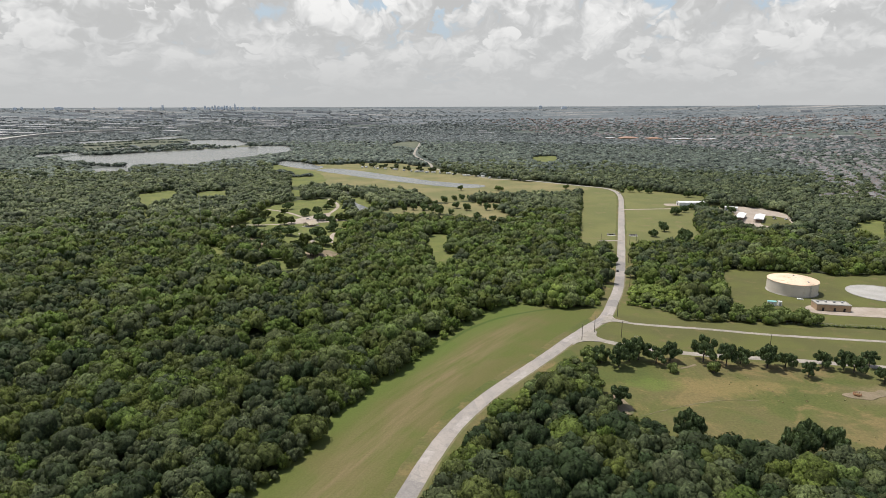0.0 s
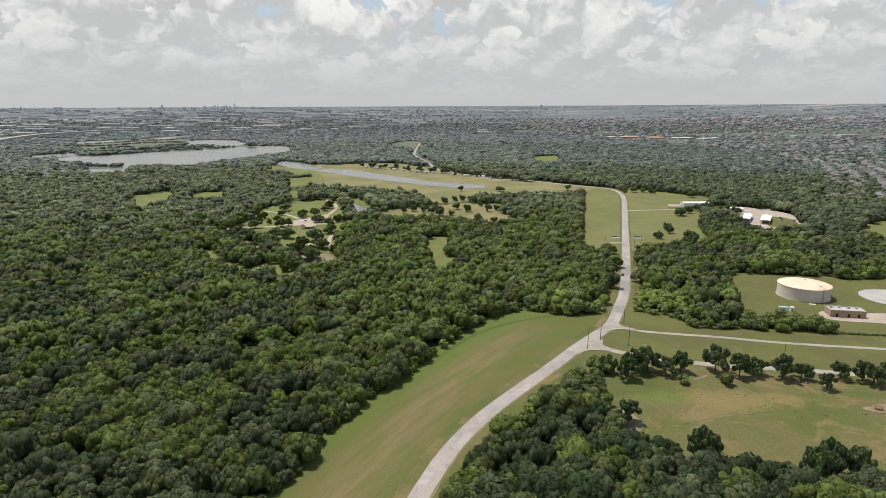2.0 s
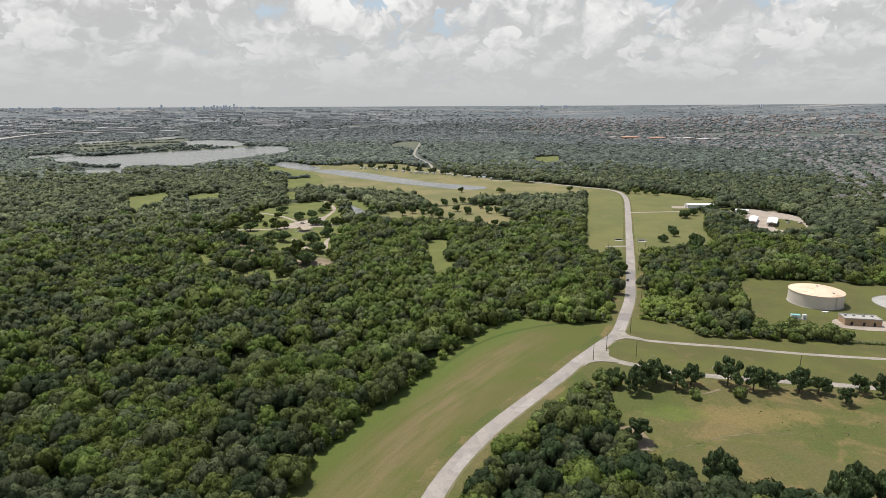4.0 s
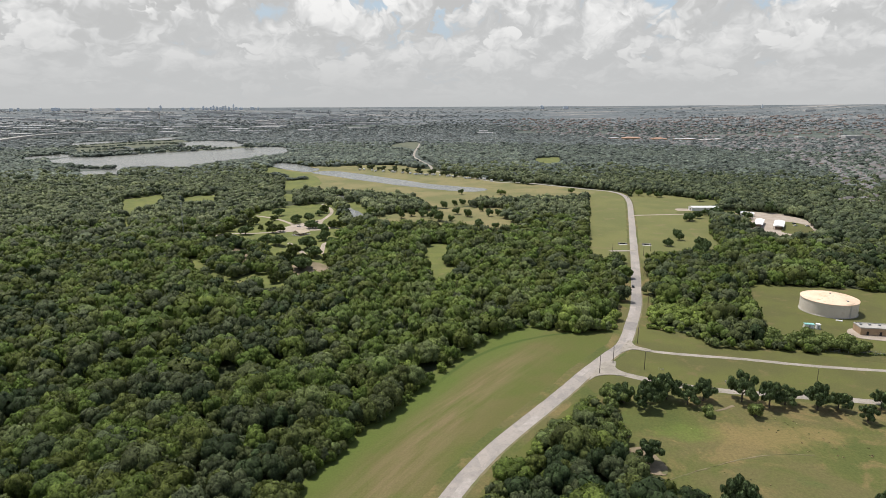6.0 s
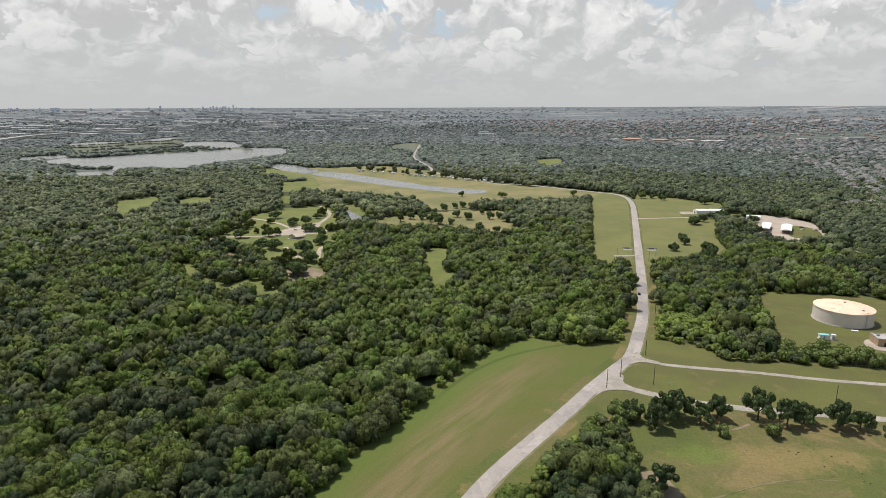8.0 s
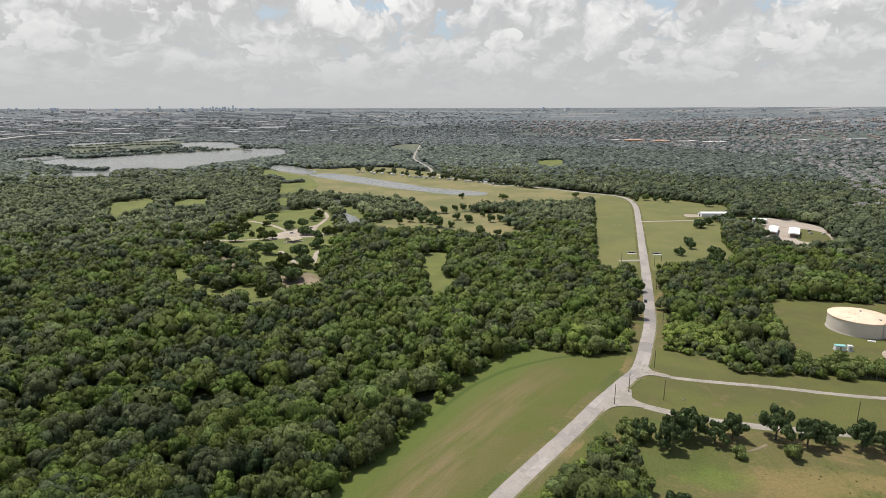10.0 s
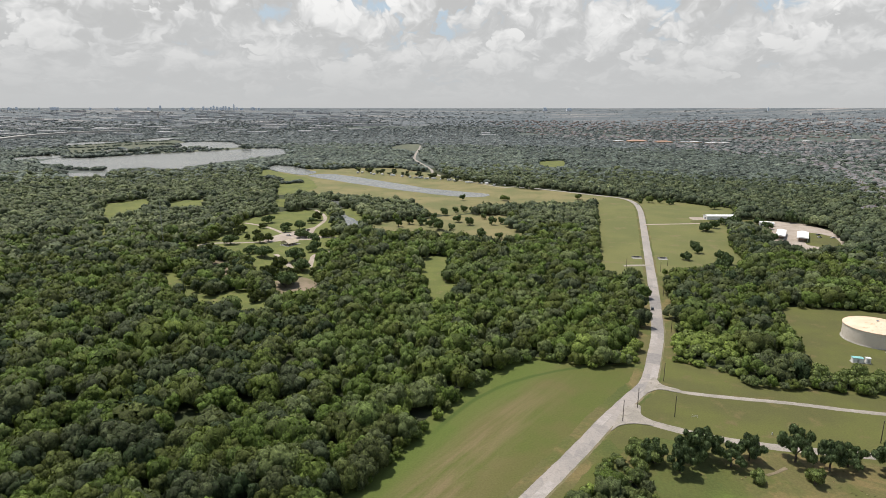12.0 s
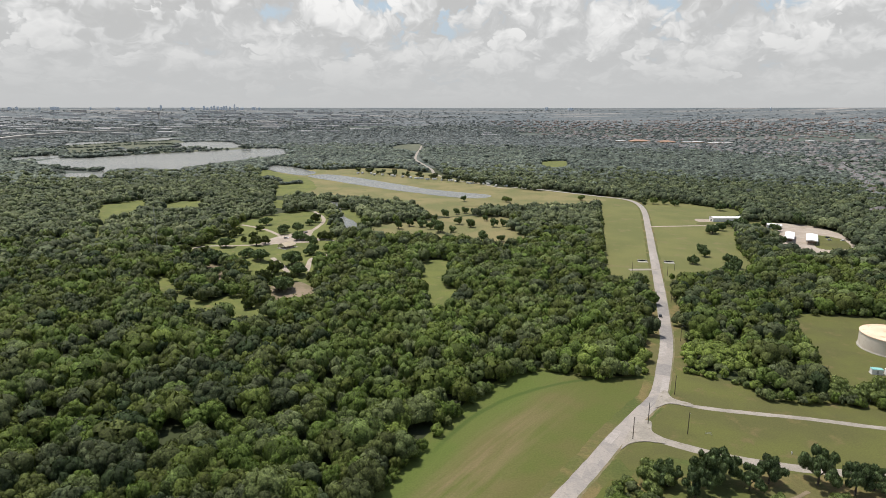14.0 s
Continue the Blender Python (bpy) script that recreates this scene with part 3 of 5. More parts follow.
sheet("meadow", STRIP, 0.05, STRIP_GRASS, "mown green strip with a worn tan band beside the road", "meadow")
sheet("meadow", PASTURE, 0.05, ROUGH_GRASS, "rough green and tan pasture with bare patches", "pasture")
sheet("meadow", VERGE, 0.06, GRASS, "mown grass between the two side roads", "lawn")
sheet("meadow", TANK_YARD, 0.07, GRASS, "mown grass yard round the water tank", "lawn")
sheet("meadow", FIELD_W, 0.05, FIELD, "mown field between woods and road", "field")
sheet("meadow", FIELD_E, 0.05, FIELD, "mown field with a few oaks", "field")
sheet("meadow", LAWN_E, 0.05, GLADE, "bright lawn at the edge of the woods", "lawn")
sheet("meadow", POND_FIELD, 0.05, DRY, "dry tan grass round the long pond", "field", 4)
sheet("meadow", GLADE_K, 0.05, GLADE, "small grassy glade in the woods", "glade")
sheet("meadow", GLADE_L, 0.05, DRY, "dry grass clearing with scattered oaks", "glade", 3)
sheet("meadow", RIVER_LEA, 0.06, GLADE, "green bank beside the creek", "bank")
sheet("meadow", LEA_W, 0.05, GLADE, "narrow bright meadow in the woods", "meadow", 4)
sheet("meadow", LEA_NE, 0.05, GLADE, "green marshy edge of the lake", "meadow", 4)
sheet("meadow", LEA_X, 0.05, GLADE, "small bright meadow in the woods", "meadow", 3)
sheet("meadow", LEA_S, 0.05, GLADE, "small meadow north of the park", "meadow", 3)
sheet("meadow", GLADE_N, 0.05, GLADE, "bright clearing in the far woods", "glade", 4)
sheet("bare_ground", CAMP, 0.05, DRY, "camp ground with pale lanes beside the pond", "camp ground", 4)
sheet("bare_ground", CLEAR_N, 0.05, MARSH_GRASS, "pale clearing in the far woods", "clearing", 6)
sheet("meadow", MARSH, 0.04, MARSH_GRASS, "dull green marsh between the lake arms", "marsh", 5)
sheet("meadow", PARK, 0.05, GLADE, "park lawn under scattered trees", "lawn", 3)
sheet("meadow", PARK_MID, 0.05, GLADE, "shady lawn between the pavilion and the bare clearing", "lawn", 2)
sheet("meadow", PARK_LOW, 0.05, GLADE, "curved grass ride at the edge of the park", "lawn", 2)
sheet("bare_ground", PARK_BARE, 0.06, DIRT, "bare tan clearing in the park", "clearing", 2)
sheet("bare_ground", PARK_DIRT, 0.08, DIRT, "bare earth under park trees", "clearing", 2)
sheet("meadow", YARD_W, 0.05, GRASS, "grass beside the barn yard", "lawn", 2)
sheet("bare_ground", BARN_LOT, 0.06, GRAVEL, "pale gravel yard round the barns", "yard", 2)
sheet("bare_ground", [(263, 811), (280, 810), (278, 796), (261, 794)], 0.1, GRAVEL, "pale sand arena beside the barn", "arena", 0.3)
sheet("meadow", [(352, 720), (362, 708), (355, 678), (343, 664), (326, 662), (336, 690)], 0.10, GRASS, "green grass island in the gravel yard", "lawn", 1.5)
sheet("bare_ground", [(166, 251), (171, 256), (178, 256), (186, 259), (189, 255), (181, 250), (174, 247)], 0.09, DIRT, "bare round patch in the pasture", "clearing", 3.0)
sheet("bare_ground", [(59, 245), (66, 247), (71, 239), (69, 230), (62, 232)], 0.09, DIRT, "trodden bare earth under pasture trees", "clearing", 2.0)
sheet("pavement", PARK_LOT, 0.10, GRAVEL, "pale car park in the park", "car park", 1)
sheet("pavement", PAD, 0.12, GRAVEL, "pale gravel drive beside the pump house", "drive", 0.5)
for pond, depth_label in ((POND, "long narrow pond with still grey water"), (RIVER, "narrow creek with grey water"), (LAKE, "wide lake with pale still water"), (LAKE_MID, "lake behind a wooded bank"), (LAKE_FAR, "narrow far arm of the lake"), (INLET, "small inlet beside the lake"), (CREEK_W, "narrow pale backwater of the lake"), (RIVER_W, "creek mouth between pond and lake")):
    sheet("water", pond, 0.12, WATER, depth_label, "water", 3)

ribbon("verge", MAIN_ROAD[:21], 21.0, 0.035, ROUGH_GRASS, "grass verge along the main road", "verge", 1.5)
ribbon("shoulder", [(x + 1.0, y - 0.7) for x, y in MAIN_ROAD[:16]], 8.6, 0.06, DIRT_GRASS, "worn tan shoulder of the road", "shoulder", 0.5)
ribbon("road", MAIN_ROAD, 6.9, 0.12, ROAD, "worn pale grey two-lane road with patched surface")
ribbon("road", FAR_ROAD, 6.0, 0.11, LANE, "pale lane through the far woods")
ribbon("road", SIDE_ROAD, 4.8, 0.10, LANE, "pale side road past a row of oaks")
ribbon("road", UPPER_LANE, 3.2, 0.10, LANE, "narrow pale service lane", wander=0.4)
ribbon("road", BARN_LANE, 4.5, 0.13, GRAVEL, "pale gravel lane to the barns", wander=0.5)
ribbon("road", HIGHWAY, 24, 9.0, CONCRETE, "pale raised highway curving through far woods", "highway", 0.0)
ribbon("road", DRIVE, 4.8, 0.2, LANE, "short field entrance off the road")
sheet("pavement", [(58, 305), (62, 308.5), (68, 310.5), (75, 309.5), (76, 313), (73, 318), (74.5, 326), (68, 324)], 0.135, LANE, "flared pale mouth of the side road", "road", 0.2)
sheet("pavement", [(80, 338), (87, 342), (95, 339.5), (96, 342.5), (90, 347), (89, 355), (84, 348)], 0.135, LANE, "flared mouth of the service lane", "road", 0.2)
def road_patch(at, long, lo, hi, mat, label):
    """A repaired piece of the main road: from lo to hi across (in metres from the middle), long metres along."""
    v = []
    for k in range(9):
        d = at + long * k / 8
        for (x0, y0), (x1, y1) in zip(ROAD_LINE, ROAD_LINE[1:]):
            step = math.hypot(x1 - x0, y1 - y0)
            if d <= step:
                break
            d -= step
        ux, uy = (x1 - x0) / step, (y1 - y0) / step
        for w in (lo, (lo + hi) / 2, hi):
            w += 0.12 * noise.noise((at, k * 0.7, w))
            v.append((x0 + ux * d + uy * w, y0 + uy * d - ux * w, 0.135 + 0.08 * (1 - abs(w) / 3.4)))
    f = [(3 * k + j, 3 * k + j + 1, 3 * k + j + 4, 3 * k + j + 3) for k in range(8) for j in (0, 1)]
    tagged(new("road_patch", mesh_of("road_patch", v, f, mat)), label, "road patch", kind="structure")


ROAD_LINE = smooth(MAIN_ROAD, False, 8)
for at, long, lo, hi, dark in ((196, 30, -3.3, 3.3, 1), (236, 9, -3.3, 0.2, 0), (262, 12, 0.1, 3.3, 0), (312, 14, -0.2, 3.3, 0), (372, 11, -3.2, 0.0, 0), (409, 10, -3.3, 1.2, 1), (427, 17, 0.2, 3.3, 0), (446, 14, -3.3, 3.3, 1), (470, 21, -3.3, 0.1, 0), (493, 26, -3.3, 3.3, 1), (538, 28, -3.3, 3.3, 1), (590, 16, 0.0, 3.3, 0), (690, 26, -3.3, 0.0, 0)):
    road_patch(at, long, lo, hi, PATCH_DARK if dark else PATCH_PALE, "dull grey repaired stretch of the road" if dark else "pale repaired strip in one lane of the road")
for path in PARK_PATHS:
    ribbon("road", path, 4.2, 0.14, GRAVEL, "pale gravel park lane", "path", 0.5)
ribbon("road", [(104, 277), (108, 279), (113, 282)], 1.3, 0.13, DIRT, "dirt track through the oak row", "path", 0.5)
ribbon("road", [(68, 227), (76, 231), (89, 237), (101, 242), (114, 245), (126, 245)], 0.45, 0.1, DIRT_GRASS, "thin trodden path across the pasture", "path", 0.4)
ribbon("road", [(-1640, 1950), (-1656, 2210), (-1694, 2462), (-1645, 2693), (-1565, 2833), (-1491, 2997), (-1300, 3150)], 26.0, 0.5, CONCRETE, "pale raised highway in the distance", "highway", 0)


# ---- foliage ----
def ico(level):
    bm = bmesh.new()
    bmesh.ops.create_icosphere(bm, subdivisions=level, radius=1.0)
    v = np.array([x.co[:] for x in bm.verts])
    f = np.array([[x.index for x in q.verts] for q in bm.faces])
    bm.free()
    return v, f


ICO = {k: ico(k) for k in (1, 2)}


def crown(seed, lobes, level, chips, size, spread=0.55, floor=0.05, ragged=False, squash=0.72):
    """A crown of lobes with loose sprigs on them; unit radius, from 0 to 1 in height. Returns points and triangles."""
    rng = np.random.default_rng(seed)
    if ragged:                  # open, broken crown of a tree that stands alone
        cs = [(0.0, 0.0, 0.48, 0.42 if lobes < 15 else 0.34)]
        for k in range(lobes - 1):
            a = 2.4 * k + rng.uniform(-0.5, 0.5)
            d = spread * math.sqrt((k + 0.6) / max(lobes - 1, 1)) * rng.uniform(0.85, 1.2)
            cs.append((d * math.cos(a), d * math.sin(a), rng.uniform(0.22, 0.86 - 0.3 * d), rng.uniform(0.20, 0.36) if lobes < 15 else rng.uniform(0.16, 0.30)))
    else:                       # closed crown of a wood: clumps over a dome
        cs = [(0.0, 0.0, 0.40, 0.62)]
        small = 0.62 / math.sqrt(max(lobes, 4) / 6.0)
        for k in range(lobes - 1):
            a = 2.4 * k + rng.uniform(-0.4, 0.4)
            up = 1.0 - 1.05 * (k + 0.5) / (lobes - 1) + rng.uniform(-0.1, 0.1)
            flat = math.sqrt(max(0.0, 1 - up * up))
            q = rng.uniform(0.50, 0.70)
            cs.append((q * flat * math.cos(a), q * flat * math.sin(a), 0.40 + 0.52 * q * up + rng.uniform(-0.05, 0.05), small * rng.uniform(0.62, 1.1)))
    C = np.array(cs)
    stretch = np.array([1.0, 1.0, squash])
    V, F, base = [], [], 0
    iv, jf = ICO[level]
    for k, (cx, cy, cz, r) in enumerate(cs):
        rough = 1 + 0.46 * (rng.random(len(iv)) - 0.5)
        p = iv * rough[:, None] * r * stretch + np.array([cx, cy, cz])
        mid = p[jf].mean(1)
        keep = np.ones(len(jf), bool)
        if not ragged:          # faces buried in other lobes or turned to the ground are left out
            keep = mid[:, 2] > cz - 0.45 * r * squash
            for m in range(len(cs)):
                if m != k:
                    keep &= np.linalg.norm((mid - C[m, :3]) / stretch, axis=1) > C[m, 3] * 0.80
        f = jf[keep]
        if len(f):
            used = np.unique(f)
            V.append(p[used])
            F.append(np.searchsorted(used, f) + base)
            base += len(used)
    got = 0
    while got < chips:
        k = rng.choice(len(cs), p=C[:, 3] ** 2 / (C[:, 3] ** 2).sum())
        d = rng.normal(size=3)
        d /= np.linalg.norm(d)
        if d[2] < (-0.8 if ragged else -0.35):
            continue
        r = C[k, 3] * rng.uniform(0.94, 1.18)
        q = C[k, :3] + d * r * stretch
        rest = (q - C[:, :3]) / stretch
        if (np.linalg.norm(rest, axis=1) < C[:, 3] * 0.9).any() or q[2] < floor:
            continue
        n = d + rng.normal(size=3) * 0.42
        n /= np.linalg.norm(n)
        u = np.cross(n, rng.normal(size=3))
        u /= np.linalg.norm(u)
        w = np.cross(n, u)
        s = size * rng.uniform(0.6, 1.4)
        V.append(np.array([q + u * s, q - u * s * 0.5 + w * s * 0.8, q - u * s * 0.5 - w * s * 0.8]))
        F.append(np.array([[base, base + 1, base + 2]]))
        base += 3
        got += 1
    V = np.concatenate(V)
    V[:, 2] = np.maximum(V[:, 2], 0.0)
    V[:, 2] /= max(V[:, 2].max(), 1e-6)
    return V, np.concatenate(F)


def foliage_mesh(name, V, F, tint, mat):
    me = bpy.data.meshes.new(name)
    me.vertices.add(len(V))
    me.vertices.foreach_set("co", np.ascontiguousarray(V, np.float32).ravel())
    me.loops.add(F.size)
    me.loops.foreach_set("vertex_index", np.ascontiguousarray(F, np.int32).ravel())
    me.polygons.add(len(F))
    me.polygons.foreach_set("loop_start", np.arange(0, F.size, 3, dtype=np.int32))
    at = me.attributes.new("tint", "FLOAT", "POINT")
    at.data.foreach_set("value", np.ascontiguousarray(tint, np.float32))
    me.materials.append(mat)
    me.update(calc_edges=True)
    return me


def wood(name, X, Y, R, H, tint, templates, mat, label):
    """Many trees joined into one stuff object."""
    rng = np.random.default_rng(len(X))
    which, turn = rng.integers(0, len(templates), len(X)), rng.uniform(0, 6.283, len(X))
    Z = rise(X, Y)
    vs, fs, ts, base = [], [], [], 0
    for k, (V, F) in enumerate(templates):
        i = np.nonzero(which == k)[0]
        if not len(i):
            continue
        c, s = np.cos(turn[i])[:, None], np.sin(turn[i])[:, None]
        P = np.empty((len(i), len(V), 3))
        P[:, :, 0] = (V[:, 0] * c - V[:, 1] * s) * R[i, None] + X[i, None]
        P[:, :, 1] = (V[:, 0] * s + V[:, 1] * c) * R[i, None] + Y[i, None]
        P[:, :, 2] = V[:, 2] * H[i, None] + Z[i, None]
        vs.append(P.reshape(-1, 3))
        fs.append((F[None] + (base + np.arange(len(i)) * len(V))[:, None, None]).reshape(-1, 3))
        ts.append(np.repeat(tint[i], len(V)))
        base += len(i) * len(V)
    me = foliage_mesh(name, np.concatenate(vs), np.concatenate(fs), np.concatenate(ts), mat)
    print(name, len(X), "trees", len(me.polygons), "triangles")
    return tagged(new(name, me), label, "woodland", kind="stuff")


OPEN = [STRIP, PASTURE, VERGE, TANK_YARD, FIELD_W, FIELD_E, BARN_LOT, YARD_W, LAWN_E, POND_FIELD, GLADE_K, GLADE_L, RIVER_LEA, RIVER, LEA_W, LEA_X, LEA_NE, LAKE, LAKE_MID, LAKE_FAR, INLET, CREEK_W, MARSH, LEA_S, RIVER_W, GLADE_N, CAMP, CLEAR_N, PARK, PARK_MID, PARK_LOW, PARK_BARE, PARK_DIRT]
# tree-free ground is drawn out towards the camera so crowns don't hide it
OPEN += [[(x * (1 - d / 2000), 30 + (y - 30) * (1 - d / 2000)) for x, y in q] for q, far in ((LAKE, 130), (INLET, 130), (CREEK_W, 90), (RIVER_W, 130), (RIVER, 50), (PARK, 60), (GLADE_L, 50), (POND_FIELD, 90), (LEA_W, 150), (LEA_X, 150), (LEA_NE, 130), (LEA_S, 130), (GLADE_N, 150), (CAMP, 100), (CLEAR_N, 150), (BARN_LOT, 100)) for d in range(40, far, 40)]
OPEN = [smooth(q, True, 3) for q in OPEN]
MOWN = [smooth(q, True, 3) for q in (STRIP, PASTURE, VERGE, TANK_YARD, FIELD_W, FIELD_E)]
LINES = [(smooth(MAIN_ROAD, False, 2), 8.8), (FAR_ROAD, 15.0), (HIGHWAY, 26.0), (SIDE_ROAD, 7.0), (UPPER_LANE, 7.0), (BARN_LANE, 7.0), (DRIVE, 5.0)] + [(q, 5.5) for q in PARK_PATHS]


def field(X, Y, scale, seed):
    return np.array([noise.noise((x * scale, y * scale, seed)) for x, y in zip(X, Y)])


def scatter(r0, r1, gap, seed, az=0.74, margin=0.0, fade=0.14):
    """Jittered places for trees between two distances, in a fan ahead of the flight, clear of open ground."""
    rng = np.random.default_rng(seed)
    gx, gy = np.meshgrid(np.arange(-1.15 * r1, 1.15 * r1, gap), np.arange(-200, 1.15 * r1, gap * 0.88))
    gx[::2] += gap / 2
    X = (gx + rng.uniform(-0.36, 0.36, gx.shape) * gap).ravel()
    Y = (gy + rng.uniform(-0.36, 0.36, gy.shape) * gap).ravel()
    r, a = np.hypot(X, Y), np.abs(np.arctan2(X + 0.03 * Y, Y + 25))
    first = 0.03 if r0 < 200 else fade
    soft0, soft1 = (r - r0 * (1 - first)) / (2 * first * r0), (r1 * (1 + fade) - r) / (2 * fade * r1)
    ok = (np.minimum(soft0, soft1) > rng.random(len(r))) & (a < az) & (r < 4780)
    X, Y = X[ok], Y[ok]
    for q in OPEN:
        ok = ~inside(q, X, Y)
        X, Y = X[ok], Y[ok]
    for line, gap_to in LINES:
        ok = line_gap(line, X, Y) > gap_to + margin
        X, Y = X[ok], Y[ok]
    for q in MOWN:
        ok = line_gap(q + q[:1], X, Y) > 3.6
        X, Y = X[ok], Y[ok]
    return X, Y, rng


WILLOWS = [[(100, 380), (108, 362), (130, 358), (140, 385), (132, 412), (120, 430)], [(70, 370), (100, 374), (114, 408), (100, 415)], [(8, 216), (34, 262), (58, 294), (66, 280), (44, 246), (24, 216)]]


def grow(X, Y, rng, r, h, seed):
    """Crown radius, height and tint of each tree: groves differ, and so do neighbours."""
    g, g2, g3 = field(X, Y, 0.022, seed), field(X, Y, 0.007, seed + 40), field(X, Y, 0.05, seed + 70)
    town = inside(SUBURB, X, Y)
    size = np.clip(np.exp(rng.normal(0, 0.27, len(X)) + 0.25 * g), 0.6, 1.8)
    light = np.zeros(len(X))
    for q in WILLOWS:
        light += inside(q, X, Y)
    R = r * size * (1 - 0.2 * light) * (1 - 0.13 * town)
    H = h * (0.45 + 0.55 * size + 0.14 * g2 + rng.uniform(-0.16, 0.20, len(X))) * (1 - 0.4 * light) * (1 - 0.15 * town)
    tint = 0.385 + 0.36 * g + 0.22 * g2 + 0.2 * g3 + rng.normal(0, 0.19, len(X)) + 0.45 * light - 0.22 * ((X > 150) & (Y > 600)) + 0.17 * ((X > -70) & (X < 140) & (Y > 300) & (Y < 620)) - 0.05 * ((X < -60) & (Y < 420)) - 0.24 * ((X > 15) & (X < 140) & (Y < 236))
    return R, H, np.clip(tint, 0, 1)


NEAR = [crown(10 + k, 12, 2, 440, 0.060) for k in range(8)]
MIDDLE = [crown(30 + k, 10, 1, 80, 0.090) for k in range(8)]
FAR = [crown(50 + k, 6, 1, 8, 0.16) for k in range(8)]
PAIR = [crown(70 + k, 3, 1, 0, 0.2) for k in range(8)]
LOW = [crown(90 + k, 1, 1, 0, 0.2) for k in range(8)]


X, Y, rng = scatter(160, 330, 7.0, 1)
wood("woodland", X, Y, *grow(X, Y, rng, 4.9, 9.3, 2.0), NEAR, ELM, "dense green deciduous woodland with uneven crowns")
X, Y, rng = scatter(330, 700, 7.8, 2)
wood("woodland", X, Y, *grow(X, Y, rng, 5.0, 9.2, 2.0), MIDDLE, ELM, "dense green deciduous woodland beyond the road")
X, Y, rng = scatter(700, 1250, 8.4, 3)
ok = ~(inside(SUBURB, X, Y) & (rng.random(len(X)) < 0.36))
X, Y = X[ok], Y[ok]
wood("woodland", X, Y, *grow(X, Y, rng, 5.2, 9.2, 2.0), FAR, MID_HAZED, "grey-green woodland round the pond and fields")
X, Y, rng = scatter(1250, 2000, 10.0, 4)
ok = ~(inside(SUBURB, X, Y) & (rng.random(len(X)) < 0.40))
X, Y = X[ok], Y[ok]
wood("woodland", X, Y, *grow(X, Y, rng, 7.3, 7.4, 2.0), PAIR, FAR_HAZED, "dull green woodland behind the lake")
X, Y, rng = scatter(2000, 3500, 15.5, 5)
town = inside(SUBURB, X, Y)
bare = field(X, Y, 0.0016, 6.0) + 0.5 * field(X, Y, 0.005, 8.0)
west = (X < -400 - 0.05 * Y) & (np.hypot(X, Y) > 2700)
ok = ~(town & (rng.random(len(X)) < 0.22)) & (rng.random(len(X)) > np.clip((np.hypot(X, Y) - 3000) / 2600, 0, 0.6)) & ~((bare > 0.22) & west) & ~((bare > 0.3) & (np.hypot(X, Y) > 3000))
X, Y = X[ok], Y[ok]
# crowns flattened and leaves greyed to stand in for haze
wood("woodland", X, Y, *grow(X, Y, rng, 12.5, 5.0, 2.0), LOW, BELT_HAZED, "hazy woods out to the skyline")
X, Y, rng = scatter(3500, 4400, 22.0, 8)
keep = field(X * 0.35, Y * 1.6, 0.004, 15.0) + 0.35 * rng.normal(size=len(X)) > -0.05
X, Y = X[keep], Y[keep]
# nearly flat crowns in the palest leaf colour, again for haze
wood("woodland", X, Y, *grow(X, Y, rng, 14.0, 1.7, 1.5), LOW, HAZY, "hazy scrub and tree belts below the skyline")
# hem of shrubs and young trees where the woods meet mown ground
rng = np.random.default_rng(58)
X, Y = [], []
for q in MOWN:
    for (x0, y0), (x1, y1) in zip(q, q[1:] + q[:1]):
        n = int(math.hypot(x1 - x0, y1 - y0) / 1.2)
        for k in range(n):
            u = (k + rng.random()) / n
            X.append(x0 + u * (x1 - x0) + rng.uniform(-3.6, 3.6))
            Y.append(y0 + u * (y1 - y0) + rng.uniform(-3.6, 3.6))
X, Y = np.array(X), np.array(Y)
ok = (np.hypot(X, Y) > 150) & (np.hypot(X, Y) < 1000) & (np.abs(np.arctan2(X + 0.03 * Y, Y + 25)) < 0.74)
for q in OPEN:
    ok &= ~inside(q, X, Y)
for line, gap_to in LINES:
    ok &= line_gap(line, X, Y) > gap_to - 1.5
near_edge = np.min([line_gap(q + q[:1], X, Y) for q in MOWN], axis=0)
ok &= near_edge > 1.0
X, Y, near_edge = X[ok], Y[ok], near_edge[ok]
R, H, tint = grow(X, Y, rng, 2.5, 4.6, 2.0)
wood("woodland_hem", X, Y, R, H * (0.75 + 0.14 * near_edge), np.clip(tint + 0.1, 0, 1), MIDDLE, ELM, "low green shrubs and young trees along the wood edge")
# weeds and tufts in the pasture
rng = np.random.default_rng(91)
X, Y = rng.uniform(60, 240, 2600), rng.uniform(196, 300, 2600)
clump = field(X, Y, 0.05, 33.0) + 0.25 * rng.normal(size=len(X)) > 0.42
ok = inside(PASTURE, X, Y) & clump & (line_gap(SIDE_ROAD, X, Y) > 6)
X, Y = X[ok], Y[ok]
wood("weed_tufts", X, Y, rng.uniform(0.25, 0.8, len(X)), rng.uniform(0.1, 0.35, len(X)), rng.uniform(0, 1, len(X)), LOW, WEED, "brown and green weed tufts in the pasture")
# weeds grown up along the yard fence
rng = np.random.default_rng(44)
line = smooth([(200, 342), (240, 337), (300, 328)], False, 12)
X = np.array([a for a, _ in line for _ in range(9)]) + rng.uniform(-2.4, 2.4, 9 * len(line))
Y = np.array([b for _, b in line for _ in range(9)]) + rng.uniform(-0.9, 0.9, 9 * len(line))
